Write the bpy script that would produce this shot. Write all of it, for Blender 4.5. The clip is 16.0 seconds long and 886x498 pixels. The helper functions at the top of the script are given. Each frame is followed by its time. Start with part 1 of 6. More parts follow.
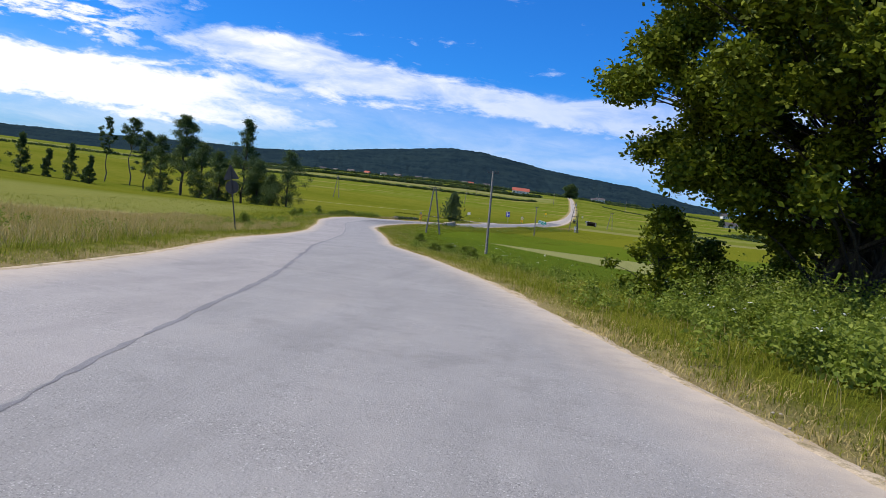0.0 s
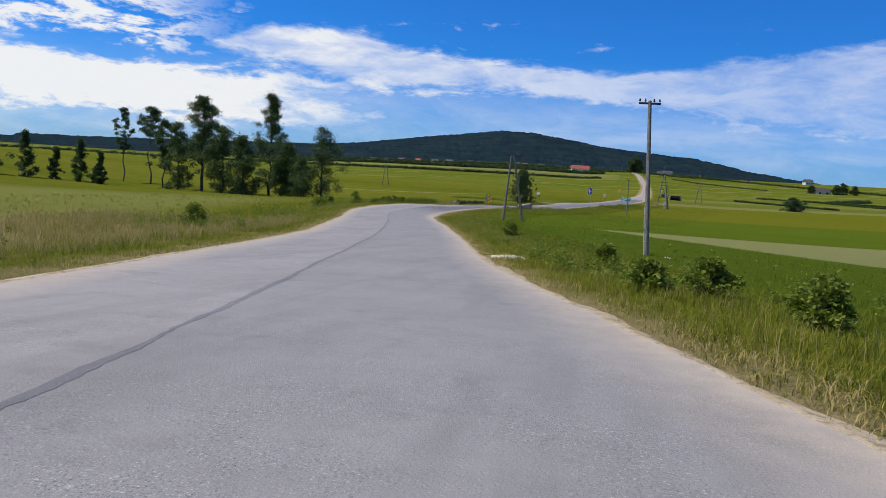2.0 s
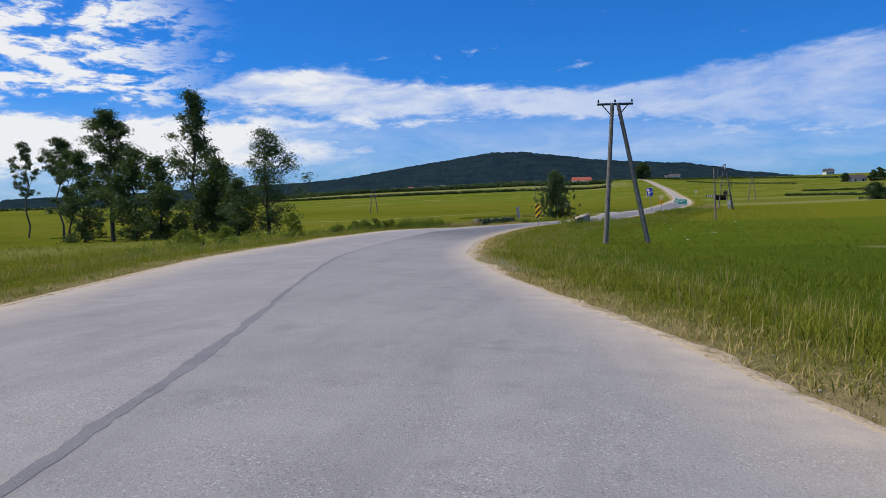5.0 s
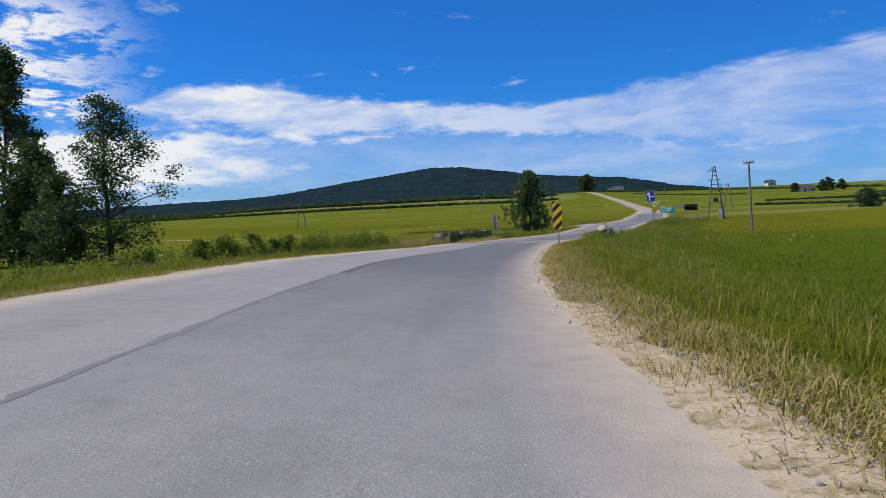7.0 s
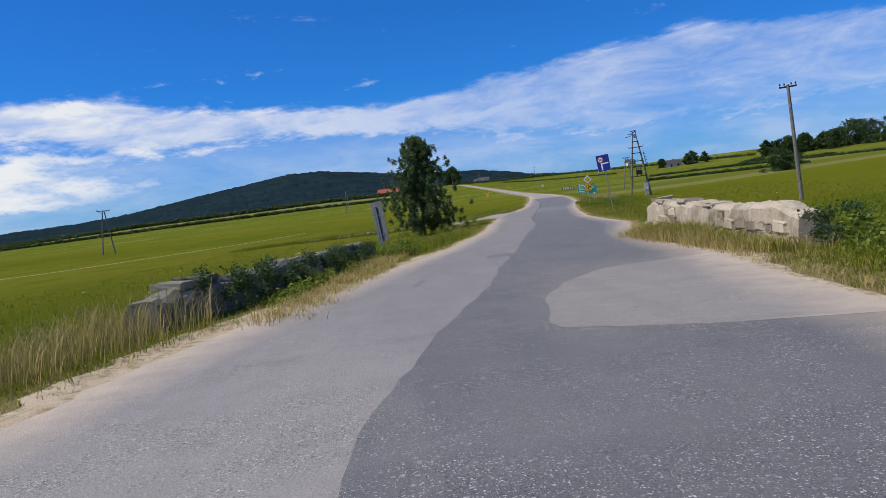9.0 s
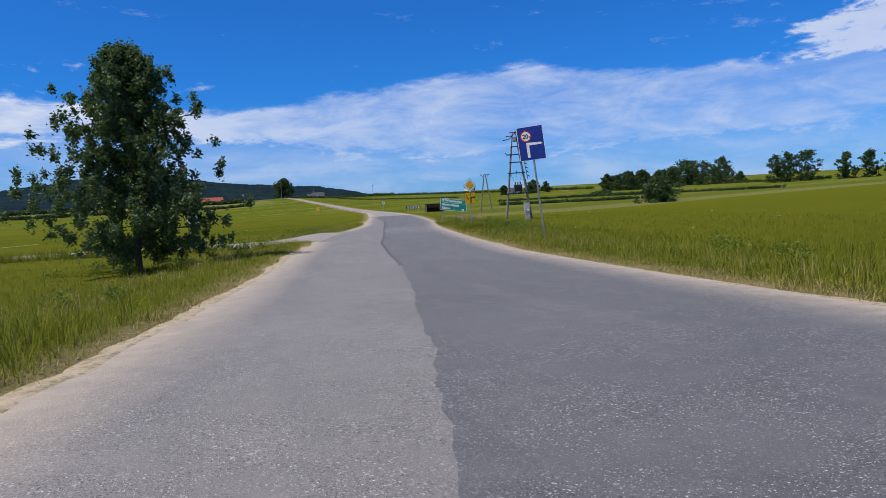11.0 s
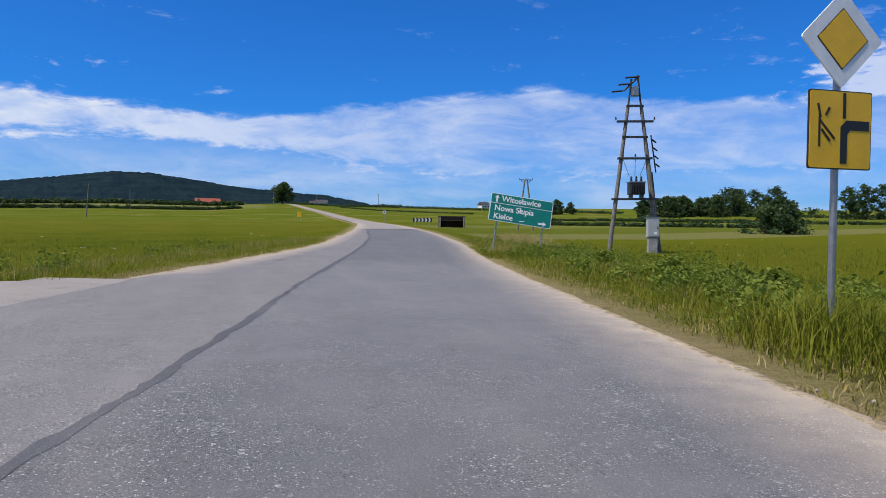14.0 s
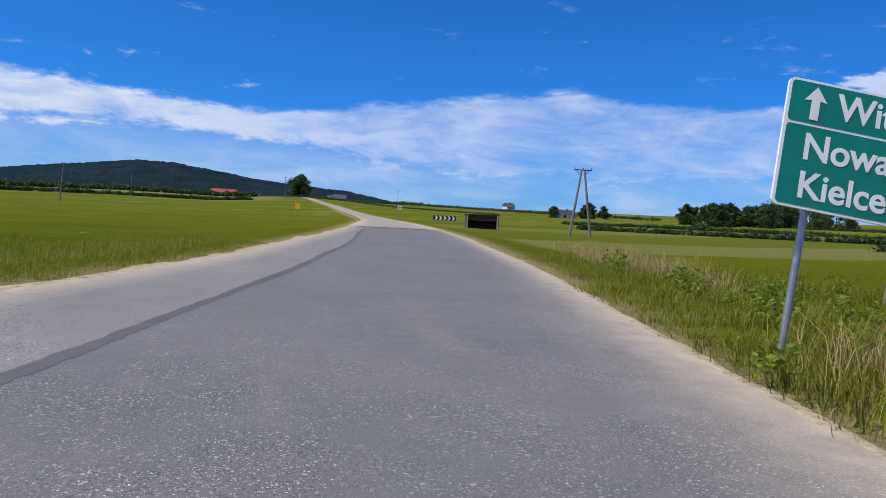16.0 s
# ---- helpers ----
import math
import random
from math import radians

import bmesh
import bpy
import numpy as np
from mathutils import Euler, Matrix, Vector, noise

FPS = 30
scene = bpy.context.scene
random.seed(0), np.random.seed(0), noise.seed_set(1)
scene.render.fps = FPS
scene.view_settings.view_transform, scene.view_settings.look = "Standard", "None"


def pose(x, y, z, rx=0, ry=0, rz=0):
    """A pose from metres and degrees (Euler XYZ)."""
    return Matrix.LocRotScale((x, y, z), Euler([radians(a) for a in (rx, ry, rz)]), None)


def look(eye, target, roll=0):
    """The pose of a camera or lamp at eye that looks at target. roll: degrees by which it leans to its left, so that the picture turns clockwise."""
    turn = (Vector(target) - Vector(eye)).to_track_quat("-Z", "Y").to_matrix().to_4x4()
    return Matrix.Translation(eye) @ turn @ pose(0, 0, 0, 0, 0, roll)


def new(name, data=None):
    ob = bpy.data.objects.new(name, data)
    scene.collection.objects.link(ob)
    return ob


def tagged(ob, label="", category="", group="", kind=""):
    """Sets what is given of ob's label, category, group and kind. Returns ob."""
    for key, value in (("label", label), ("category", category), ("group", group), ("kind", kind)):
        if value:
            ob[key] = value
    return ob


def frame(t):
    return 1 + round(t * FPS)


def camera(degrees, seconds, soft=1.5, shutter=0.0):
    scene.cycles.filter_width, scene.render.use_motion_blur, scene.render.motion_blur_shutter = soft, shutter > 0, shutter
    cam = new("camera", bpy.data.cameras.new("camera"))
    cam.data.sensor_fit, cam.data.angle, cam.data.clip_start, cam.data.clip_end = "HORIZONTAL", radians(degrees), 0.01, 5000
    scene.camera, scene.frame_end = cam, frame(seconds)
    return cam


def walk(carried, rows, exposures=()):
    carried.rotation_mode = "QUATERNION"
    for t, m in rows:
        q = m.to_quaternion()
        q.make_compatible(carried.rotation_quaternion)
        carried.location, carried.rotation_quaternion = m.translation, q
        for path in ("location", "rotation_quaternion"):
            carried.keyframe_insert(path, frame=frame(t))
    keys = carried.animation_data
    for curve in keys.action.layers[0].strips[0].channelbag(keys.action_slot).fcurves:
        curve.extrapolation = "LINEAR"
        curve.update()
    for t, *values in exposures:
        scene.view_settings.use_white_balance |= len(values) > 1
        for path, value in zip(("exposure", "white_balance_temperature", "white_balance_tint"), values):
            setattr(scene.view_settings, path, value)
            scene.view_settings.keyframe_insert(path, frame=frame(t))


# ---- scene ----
cam = camera(64.13, 16.0, soft=0.8)
PATH = [
    (0, (0.000, 0.000, 6.598), (85.48, -7.41, 7.90)),
    (0.5, (-1.454, 7.097, 6.145), (84.16, -7.04, 10.74)),
    (1, (-3.357, 14.237, 5.808), (84.06, -4.75, 12.56)),
    (1.5, (-5.197, 21.049, 5.443), (84.16, -0.77, 11.45)),
    (2, (-6.800, 27.759, 4.932), (83.92, -3.93, 12.10)),
    (2.5, (-8.550, 34.232, 4.490), (84.20, -2.88, 12.46)),
    (3, (-10.257, 40.617, 4.037), (84.16, -1.38, 12.34)),
    (3.5, (-11.804, 47.192, 3.621), (85.37, -1.05, 12.01)),
    (4, (-13.409, 53.895, 3.296), (85.63, -0.07, 11.60)),
    (4.2, (-14.034, 56.489, 3.176), (85.48, -0.10, 10.84)),
    (5, (-16.712, 66.557, 2.791), (86.15, 1.37, 11.56)),
    (6, (-19.916, 79.043, 2.443), (86.34, 3.24, 8.93)),
    (6.3, (-20.697, 82.910, 2.335), (86.18, 3.34, 8.30)),
    (6.5, (-21.130, 85.531, 2.272), (86.80, 2.96, 6.88)),
    (7, (-22.219, 92.290, 2.050), (87.29, 1.93, 6.59)),
    (7.5, (-23.198, 99.959, 1.942), (87.10, 3.60, 5.40)),
    (8, (-23.825, 107.763, 1.808), (87.04, 5.40, 2.45)),
    (8.5, (-23.906, 115.564, 1.729), (86.23, 7.96, -0.12)),
    (9, (-24.198, 124.189, 1.608), (86.55, 6.64, -4.41)),
    (9.5, (-23.426, 131.813, 1.373), (85.53, 8.41, -9.03)),
    (10, (-22.253, 139.198, 1.245), (86.94, 9.03, -13.11)),
    (10.2, (-21.646, 142.086, 1.211), (86.81, 7.71, -15.77)),
    (11, (-19.038, 152.569, 1.033), (87.05, 2.96, -17.69)),
    (12, (-15.600, 164.850, 0.849), (87.92, -4.26, -17.71)),
    (12.3, (-14.648, 168.556, 0.830), (88.33, -4.82, -17.85)),
    (12.5, (-14.078, 171.021, 0.824), (87.93, -5.20, -15.67)),
    (13, (-12.395, 176.967, 0.864), (88.33, 0.23, -18.04)),
    (13.5, (-10.895, 182.901, 0.855), (88.57, -1.75, -16.91)),
    (14, (-9.494, 188.010, 0.912), (88.45, -0.71, -17.07)),
    (14.5, (-7.972, 193.294, 0.951), (88.92, -1.41, -17.47)),
    (15, (-6.598, 198.417, 0.968), (88.41, -3.74, -17.30)),
    (15.5, (-5.310, 203.387, 0.967), (88.24, -3.23, -17.07)),
    (16, (-4.011, 208.300, 0.989), (88.41, -2.88, -15.37)),
]
walk(cam, [(t, pose(*p, *a)) for t, p, a in PATH], ((0, 0.22), (1.0, -0.02), (2.0, -0.06), (4.0, -0.08), (8.0, -0.07), (9.0, -0.1), (10.2, -0.1), (12.3, 0.0), (16.0, 0.0)))


# ---- light ----
SUN_EL, SUN_AZ = radians(57), radians(-99)
sun_dir = Vector((math.sin(SUN_AZ) * math.cos(SUN_EL), math.cos(SUN_AZ) * math.cos(SUN_EL), math.sin(SUN_EL)))
sun = new("sun", bpy.data.lights.new("sun", "SUN"))
sun.data.energy, sun.data.angle, sun.data.color = 4.5, radians(0.6), (1.0, 0.93, 0.80)
sun.matrix_world = look(sun_dir * 50, (0, 0, 0))
scene.view_settings.exposure = 0.0


class Nodes:
    """Small wrapper to write node trees in a few lines."""

    def __init__(self, tree):
        self.t = tree
        tree.nodes.clear()

    def add(self, kind, **props):
        n = self.t.nodes.new(kind)
        ins = props.pop("ins", {})
        for k, v in props.items():
            setattr(n, k, v)
        for k, v in ins.items():
            self.put(v, n.inputs[k])
        return n

    def put(self, v, sock):
        if isinstance(v, bpy.types.NodeSocket):
            self.t.links.new(v, sock)
        else:
            sock.default_value = v

    def math(self, op, a, b=0.0, c=0.0, clamp=False):
        n = self.add("ShaderNodeMath", operation=op, use_clamp=clamp)
        for i, v in enumerate((a, b, c)):
            self.put(v, n.inputs[i])
        return n.outputs[0]

    def noise(self, vec, scale, detail=4.0, rough=0.55, dist=0.0):
        n = self.add("ShaderNodeTexNoise", ins={"Scale": scale, "Detail": detail, "Roughness": rough, "Distortion": dist})
        if vec is not None:
            self.put(vec, n.inputs["Vector"])
        return n.outputs["Fac"]

    def remap(self, v, a, b, lo=0.0, hi=1.0, smooth=False):
        n = self.add("ShaderNodeMapRange", interpolation_type="SMOOTHSTEP" if smooth else "LINEAR", clamp=True)
        for k, x in zip(("Value", "From Min", "From Max", "To Min", "To Max"), (v, a, b, lo, hi)):
            self.put(x, n.inputs[k])
        return n.outputs["Result"]

    def mix(self, f, a, b, blend="MIX"):
        n = self.add("ShaderNodeMix", data_type="RGBA", blend_type=blend)
        self.put(f, n.inputs[0])
        for sock, v in ((n.inputs[6], a), (n.inputs[7], b)):
            self.put(v if isinstance(v, bpy.types.NodeSocket) else (*v, 1.0)[:4], sock)
        return n.outputs[2]

    def ramp(self, v, stops, interp="LINEAR"):
        n = self.add("ShaderNodeValToRGB")
        cr = n.color_ramp
        cr.interpolation = interp
        while len(cr.elements) < len(stops):
            cr.elements.new(0.5)
        for e, (p, c) in zip(cr.elements, stops):
            e.position = p
            e.color = (c, c, c, 1) if isinstance(c, (int, float)) else (*c, 1)
        self.put(v, n.inputs[0])
        return n.outputs[0]


def build_world():
    w = bpy.data.worlds.new("sky")
    w.use_nodes = True
    scene.world = w
    n = Nodes(w.node_tree)
    sky = n.add("ShaderNodeTexSky", sky_type="NISHITA", sun_disc=False, sun_elevation=SUN_EL, sun_rotation=SUN_AZ,
                altitude=300.0, air_density=1.0, dust_density=0.6, ozone_density=3.0)
    blue = n.mix(1.0, sky.outputs[0], SKY_TINT, "MULTIPLY")
    d = n.add("ShaderNodeTexCoord").outputs["Generated"]
    sep = n.add("ShaderNodeSeparateXYZ", ins={0: d})
    x, y, z = sep.outputs
    az = n.math("MULTIPLY", n.math("ARCTAN2", x, y), 57.2958)
    el = n.math("MULTIPLY", n.math("ARCSINE", z), 57.2958)
    def field(kx, ky, seed, detail=7.0, rough=0.6, dist=0.3):
        c = n.add("ShaderNodeCombineXYZ", ins={0: n.math("MULTIPLY", az, kx), 1: n.math("MULTIPLY", el, ky), 2: seed})
        return n.math("SUBTRACT", n.noise(c.outputs[0], 1.0, detail, rough, dist), 0.5)

    soft = field(0.055, 0.24, 0.7, 6.0, 0.55, 0.6)
    fine = field(0.19, 0.62, 3.1, 9.0, 0.62, 0.5)
    fray = field(0.75, 1.9, 8.4, 7.0, 0.62, 0.4)
    tear = n.math("ADD", n.math("MULTIPLY", soft, 1.7), n.math("ADD", n.math("MULTIPLY", fine, 2.0), n.math("MULTIPLY", fray, 1.0)))

    def edge(stops):
        """A height above the horizon that changes along it, in degrees."""
        r = n.ramp(n.remap(az, -60.0, 60.0), [((a + 60) / 120, v / 20) for a, v in stops])
        return n.math("MULTIPLY", r, 20.0)

    def bank(lo, hi, wl, wh, torn, lift=0.35, gain=0.75):
        """A bank of cloud between two heights, with torn edges."""
        a = n.math("DIVIDE", n.math("SUBTRACT", el, lo), wl)
        b = n.math("DIVIDE", n.math("SUBTRACT", hi, el), wh)
        m = n.math("MINIMUM", n.math("MINIMUM", a, b), 1.0)
        m = n.math("ADD", n.math("MAXIMUM", m, -2.5), n.math("ADD", n.math("MULTIPLY", tear, torn), lift))
        return n.remap(m, 0.0, gain, 0.0, 1.0, True)

    # the long streak of cloud, with a crisper upper rim and a soft lower side
    hi = edge([(-60, 7.0), (-33, 7.4), (-30, 9.0), (-26, 10.2), (-19.5, 10.4), (-15, 9.4), (-3, 8.5), (4, 8.7), (9, 9.6), (17, 10.4), (25, 11.2), (32, 10.2), (42, 9.8)])
    lo = edge([(-60, 9.0), (-33, 8.6), (-25, 7.2), (-20, 6.2), (-11, 6.5), (-2, 6.8), (5, 5.8), (14, 4.4), (27, 4.0), (36, 4.4), (60, 4.4)])
    streak = bank(lo, hi, 2.0, 1.0, 0.85)
    streak = n.math("MULTIPLY", streak, n.remap(n.math("ADD", soft, n.math("MULTIPLY", fine, 0.9)), -0.24, 0.16, 0.42, 0.97))
    streak = n.math("MULTIPLY", streak, n.remap(az, 12.0, -20.0, 0.76, 1.0))
    # brighter heaps towards the sun, low and higher up, and one on the other side
    heap_lo = n.math("MULTIPLY", bank(3.0, 6.8, 1.6, 1.3, 1.0, 0.45), n.remap(n.math("ADD", az, n.math("MULTIPLY", tear, 9.0)), -14.0, -27.0, 0.0, 1.0, True))
    torn = n.math("ADD", n.math("MULTIPLY", soft, 0.55), n.math("ADD", fine, n.math("MULTIPLY", fray, 0.55)))
    puffs = n.math("MULTIPLY", n.remap(torn, -0.12, 0.08, 0.0, 1.0, True), n.math("MULTIPLY", n.remap(n.math("ADD", az, n.math("MULTIPLY", tear, 8.0)), -27.0, -35.0, 0.0, 1.0, True), n.math("MULTIPLY", n.remap(el, 6.5, 8.0, 0.0, 1.0, True), n.remap(el, 18.0, 14.0, 0.0, 1.0, True))))
    heap_r = n.math("MULTIPLY", bank(8.6, edge([(-60, 0), (38, 8.6), (42, 9.8), (46, 12.0), (52, 13.6), (60, 14)]), 1.6, 1.5, 1.9, 0.25), n.remap(n.math("ADD", az, n.math("MULTIPLY", tear, 6.0)), 38.0, 45.0, 0.0, 0.85, True))
    veil = n.math("MULTIPLY", n.remap(n.math("ADD", soft, n.math("MULTIPLY", fine, 0.6)), -0.2, 0.2, 0.24, 0.62), n.remap(el, 9.5, 3.5, 0.0, 1.0, True))
    wisps = n.math("MULTIPLY", n.remap(torn, 0.13, 0.33, 0.0, 0.5, True), n.remap(el, 24.0, 11.0, 0.0, 1.0))
    cover = streak
    for c in (heap_lo, puffs, heap_r, veil, wisps):
        cover = n.math("MAXIMUM", cover, c)
    cover = n.math("MULTIPLY", cover, 0.96)
    glare = n.remap(az, 10.0, -32.0, 0.0, 1.0, True)
    body = n.math("ADD", n.math("MULTIPLY", fine, 0.9), n.math("MULTIPLY", fray, 0.6))
    tone = n.math("ADD", n.math("ADD", n.math("MULTIPLY", n.remap(cover, 0.35, 0.95), 0.55), n.math("MULTIPLY", glare, 0.5)), n.math("MULTIPLY", body, 0.5), clamp=True)
    white = n.mix(tone, (0.46, 0.60, 0.95), (0.98, 0.99, 1.0))
    lum = n.mix(1.0, white, (CLOUD, CLOUD, CLOUD), "MULTIPLY")
    col = n.mix(cover, blue, lum)
    bg = n.add("ShaderNodeBackground", ins={"Color": col, "Strength": SKY_STRENGTH})
    out = n.add("ShaderNodeOutputWorld", ins={"Surface": bg.outputs[0]})


SKY_STRENGTH, CLOUD, SKY_TINT = 0.1, 9.4, (0.13, 0.63, 1.36)
build_world()


# ---- materials ----
def material(name):
    m = bpy.data.materials.new(name)
    m.use_nodes = True
    return m, Nodes(m.node_tree)


def finish(n, color, rough=0.8, metal=0.0, bump=None, strength=0.3, dist=0.02, spec=0.5):
    b = n.add("ShaderNodeBsdfPrincipled", ins={"Roughness": rough, "Metallic": metal, "Specular IOR Level": spec})
    n.put(color if isinstance(color, bpy.types.NodeSocket) else (*color, 1.0)[:4], b.inputs["Base Color"])
    if bump is not None:
        bp = n.add("ShaderNodeBump", ins={"Strength": strength, "Distance": dist, "Height": bump})
        n.put(bp.outputs[0], b.inputs["Normal"])
    n.add("ShaderNodeOutputMaterial", ins={"Surface": b.outputs[0]})


def obj_coord(n):
    return n.add("ShaderNodeTexCoord").outputs["Object"]


def plain(name, color, rough=0.6, metal=0.0, var=0.12, scale=6.0, bump=0.1):
    """Painted or bare surface with stains at two scales."""
    m, n = material(name)
    co = obj_coord(n)
    a = n.noise(co, scale, 5.0)
    b = n.noise(co, scale * 9, 3.0)
    f = n.math("ADD", n.math("MULTIPLY", a, 0.7), n.math("MULTIPLY", b, 0.3))
    dark = tuple(c * (1 - 2.2 * var) for c in color)
    light = tuple(min(1.0, c * (1 + 1.2 * var)) for c in color)
    finish(n, n.mix(n.remap(f, 0.3, 0.7), dark, light), rough, metal, b, bump, 0.01)
    return m


def leaf_material(name, c1, c2, trans=0.35, spec=0.3):
    m, n = material(name)
    geo = n.add("ShaderNodeNewGeometry")
    r = geo.outputs["Random Per Island"]
    big = n.noise(obj_coord(n), 0.35, 3.0)
    f = n.math("ADD", n.math("MULTIPLY", r, 0.65), n.math("MULTIPLY", big, 0.35), clamp=True)
    col = n.mix(f, c1, c2)
    d = n.add("ShaderNodeBsdfPrincipled", ins={"Base Color": col, "Roughness": 0.6, "Specular IOR Level": spec})
    tcol = n.mix(0.5, col, (0.14, 0.2, 0.01))
    t = n.add("ShaderNodeBsdfTranslucent", ins={"Color": tcol})
    s = n.add("ShaderNodeMixShader", ins={0: trans, 1: d.outputs[0], 2: t.outputs[0]})
    n.add("ShaderNodeOutputMaterial", ins={"Surface": s.outputs[0]})
    return m


def bark_material(name, c1, c2):
    m, n = material(name)
    co = n.add("ShaderNodeMapping", ins={"Vector": obj_coord(n), "Scale": (1.0, 1.0, 0.18)}).outputs[0]
    f = n.noise(co, 22.0, 6.0, 0.65)
    finish(n, n.mix(n.remap(f, 0.35, 0.65), c1, c2), 0.9, 0.0, f, 0.8, 0.03)
    return m


def asphalt_material(name, base, light, base2=None, light2=None, chips=0.5):
    """Old chip-sealed asphalt: pale binder, stones that show, dust blown in from the verges. A second tone where it is newer."""
    m, n = material(name)
    co = obj_coord(n)
    fine = n.noise(co, 120.0, 3.0, 0.7)
    big = n.noise(co, 0.45, 5.0, 0.6)
    mid = n.noise(co, 3.2, 4.0, 0.6)
    f = n.remap(n.math("ADD", n.math("MULTIPLY", big, 0.6), n.math("MULTIPLY", mid, 0.4)), 0.35, 0.66)
    c = n.mix(f, base, light)
    if base2:
        worn = n.add("ShaderNodeAttribute", attribute_name="worn").outputs["Fac"]
        worn = n.remap(n.math("ADD", worn, n.math("MULTIPLY", n.math("SUBTRACT", big, 0.5), 0.9)), 0.2, 0.8)
        c = n.mix(worn, c, n.mix(f, base2, light2))
        chips = n.remap(worn, 0.0, 1.0, 0.6, 1.3)
    chips = n.math("MULTIPLY", chips, n.remap(n.noise(co, 1.3, 4.0, 0.65), 0.38, 0.62, 0.25, 1.35))
    pits = n.noise(co, 62.0, 4.0, 0.75)
    c = n.mix(n.math("MULTIPLY", n.remap(pits, 0.52, 0.66), n.math("MULTIPLY", chips, 0.8)), c, (0.045, 0.044, 0.045))
    c = n.mix(n.remap(fine, 0.35, 0.72, 0.0, 0.3), c, tuple(v * 0.6 for v in base))
    height = n.math("MULTIPLY", fine, 0.6)
    for scale, share, amount in ((26.0, 0.9, 0.5), (42.0, 0.9, 0.7), (64.0, 0.83, 0.85), (120.0, 0.72, 0.85)):
        vor = n.add("ShaderNodeTexVoronoi", ins={"Vector": co, "Scale": scale})
        lump = n.remap(vor.outputs["Distance"], 0.42, 0.22)
        pick = n.add("ShaderNodeSeparateColor", ins={0: vor.outputs["Color"]})
        pale = n.math("MULTIPLY", n.math("MULTIPLY", n.remap(pick.outputs[0], share, share + 0.14), lump), n.math("MULTIPLY", chips, amount))
        c = n.mix(pale, c, (0.62, 0.60, 0.56))
        dark = n.math("MULTIPLY", n.math("MULTIPLY", n.remap(pick.outputs[1], share, share + 0.14), lump), n.math("MULTIPLY", chips, 0.95 * amount))
        c = n.mix(dark, c, (0.07, 0.066, 0.062))
        height = n.math("ADD", height, n.math("MULTIPLY", lump, 0.4))
    lane = n.add("ShaderNodeMapping", ins={"Vector": co, "Scale": (1.0, 0.12, 1.0), "Rotation": (0.0, 0.0, 0.05)}).outputs[0]
    streaks = n.noise(lane, 1.5, 4.0, 0.6)
    c = n.mix(n.remap(streaks, 0.5, 0.68, 0.0, 0.35), c, tuple(v * 0.62 for v in base))
    c = n.mix(n.remap(streaks, 0.44, 0.28, 0.0, 0.12), c, (0.40, 0.35, 0.30))
    blotch = n.noise(co, 1.4, 4.0, 0.7)
    c = n.mix(n.remap(blotch, 0.57, 0.7, 0.0, 0.32), c, tuple(v * 0.55 for v in base))
    spots = n.noise(co, 0.9, 5.0, 0.7)
    c = n.mix(n.remap(spots, 0.6, 0.78, 0.0, 0.3), c, tuple(v * 0.55 for v in base))
    dust = n.add("ShaderNodeAttribute", attribute_name="dust").outputs["Fac"]
    c = n.mix(n.math("MULTIPLY", dust, n.remap(n.math("ADD", mid, n.math("MULTIPLY", fine, 0.5)), 0.5, 1.0, 0.45, 1.0)), c, (0.55, 0.44, 0.32))
    finish(n, c, 0.82, 0.0, height, 0.45, 0.006, 0.35)
    return m


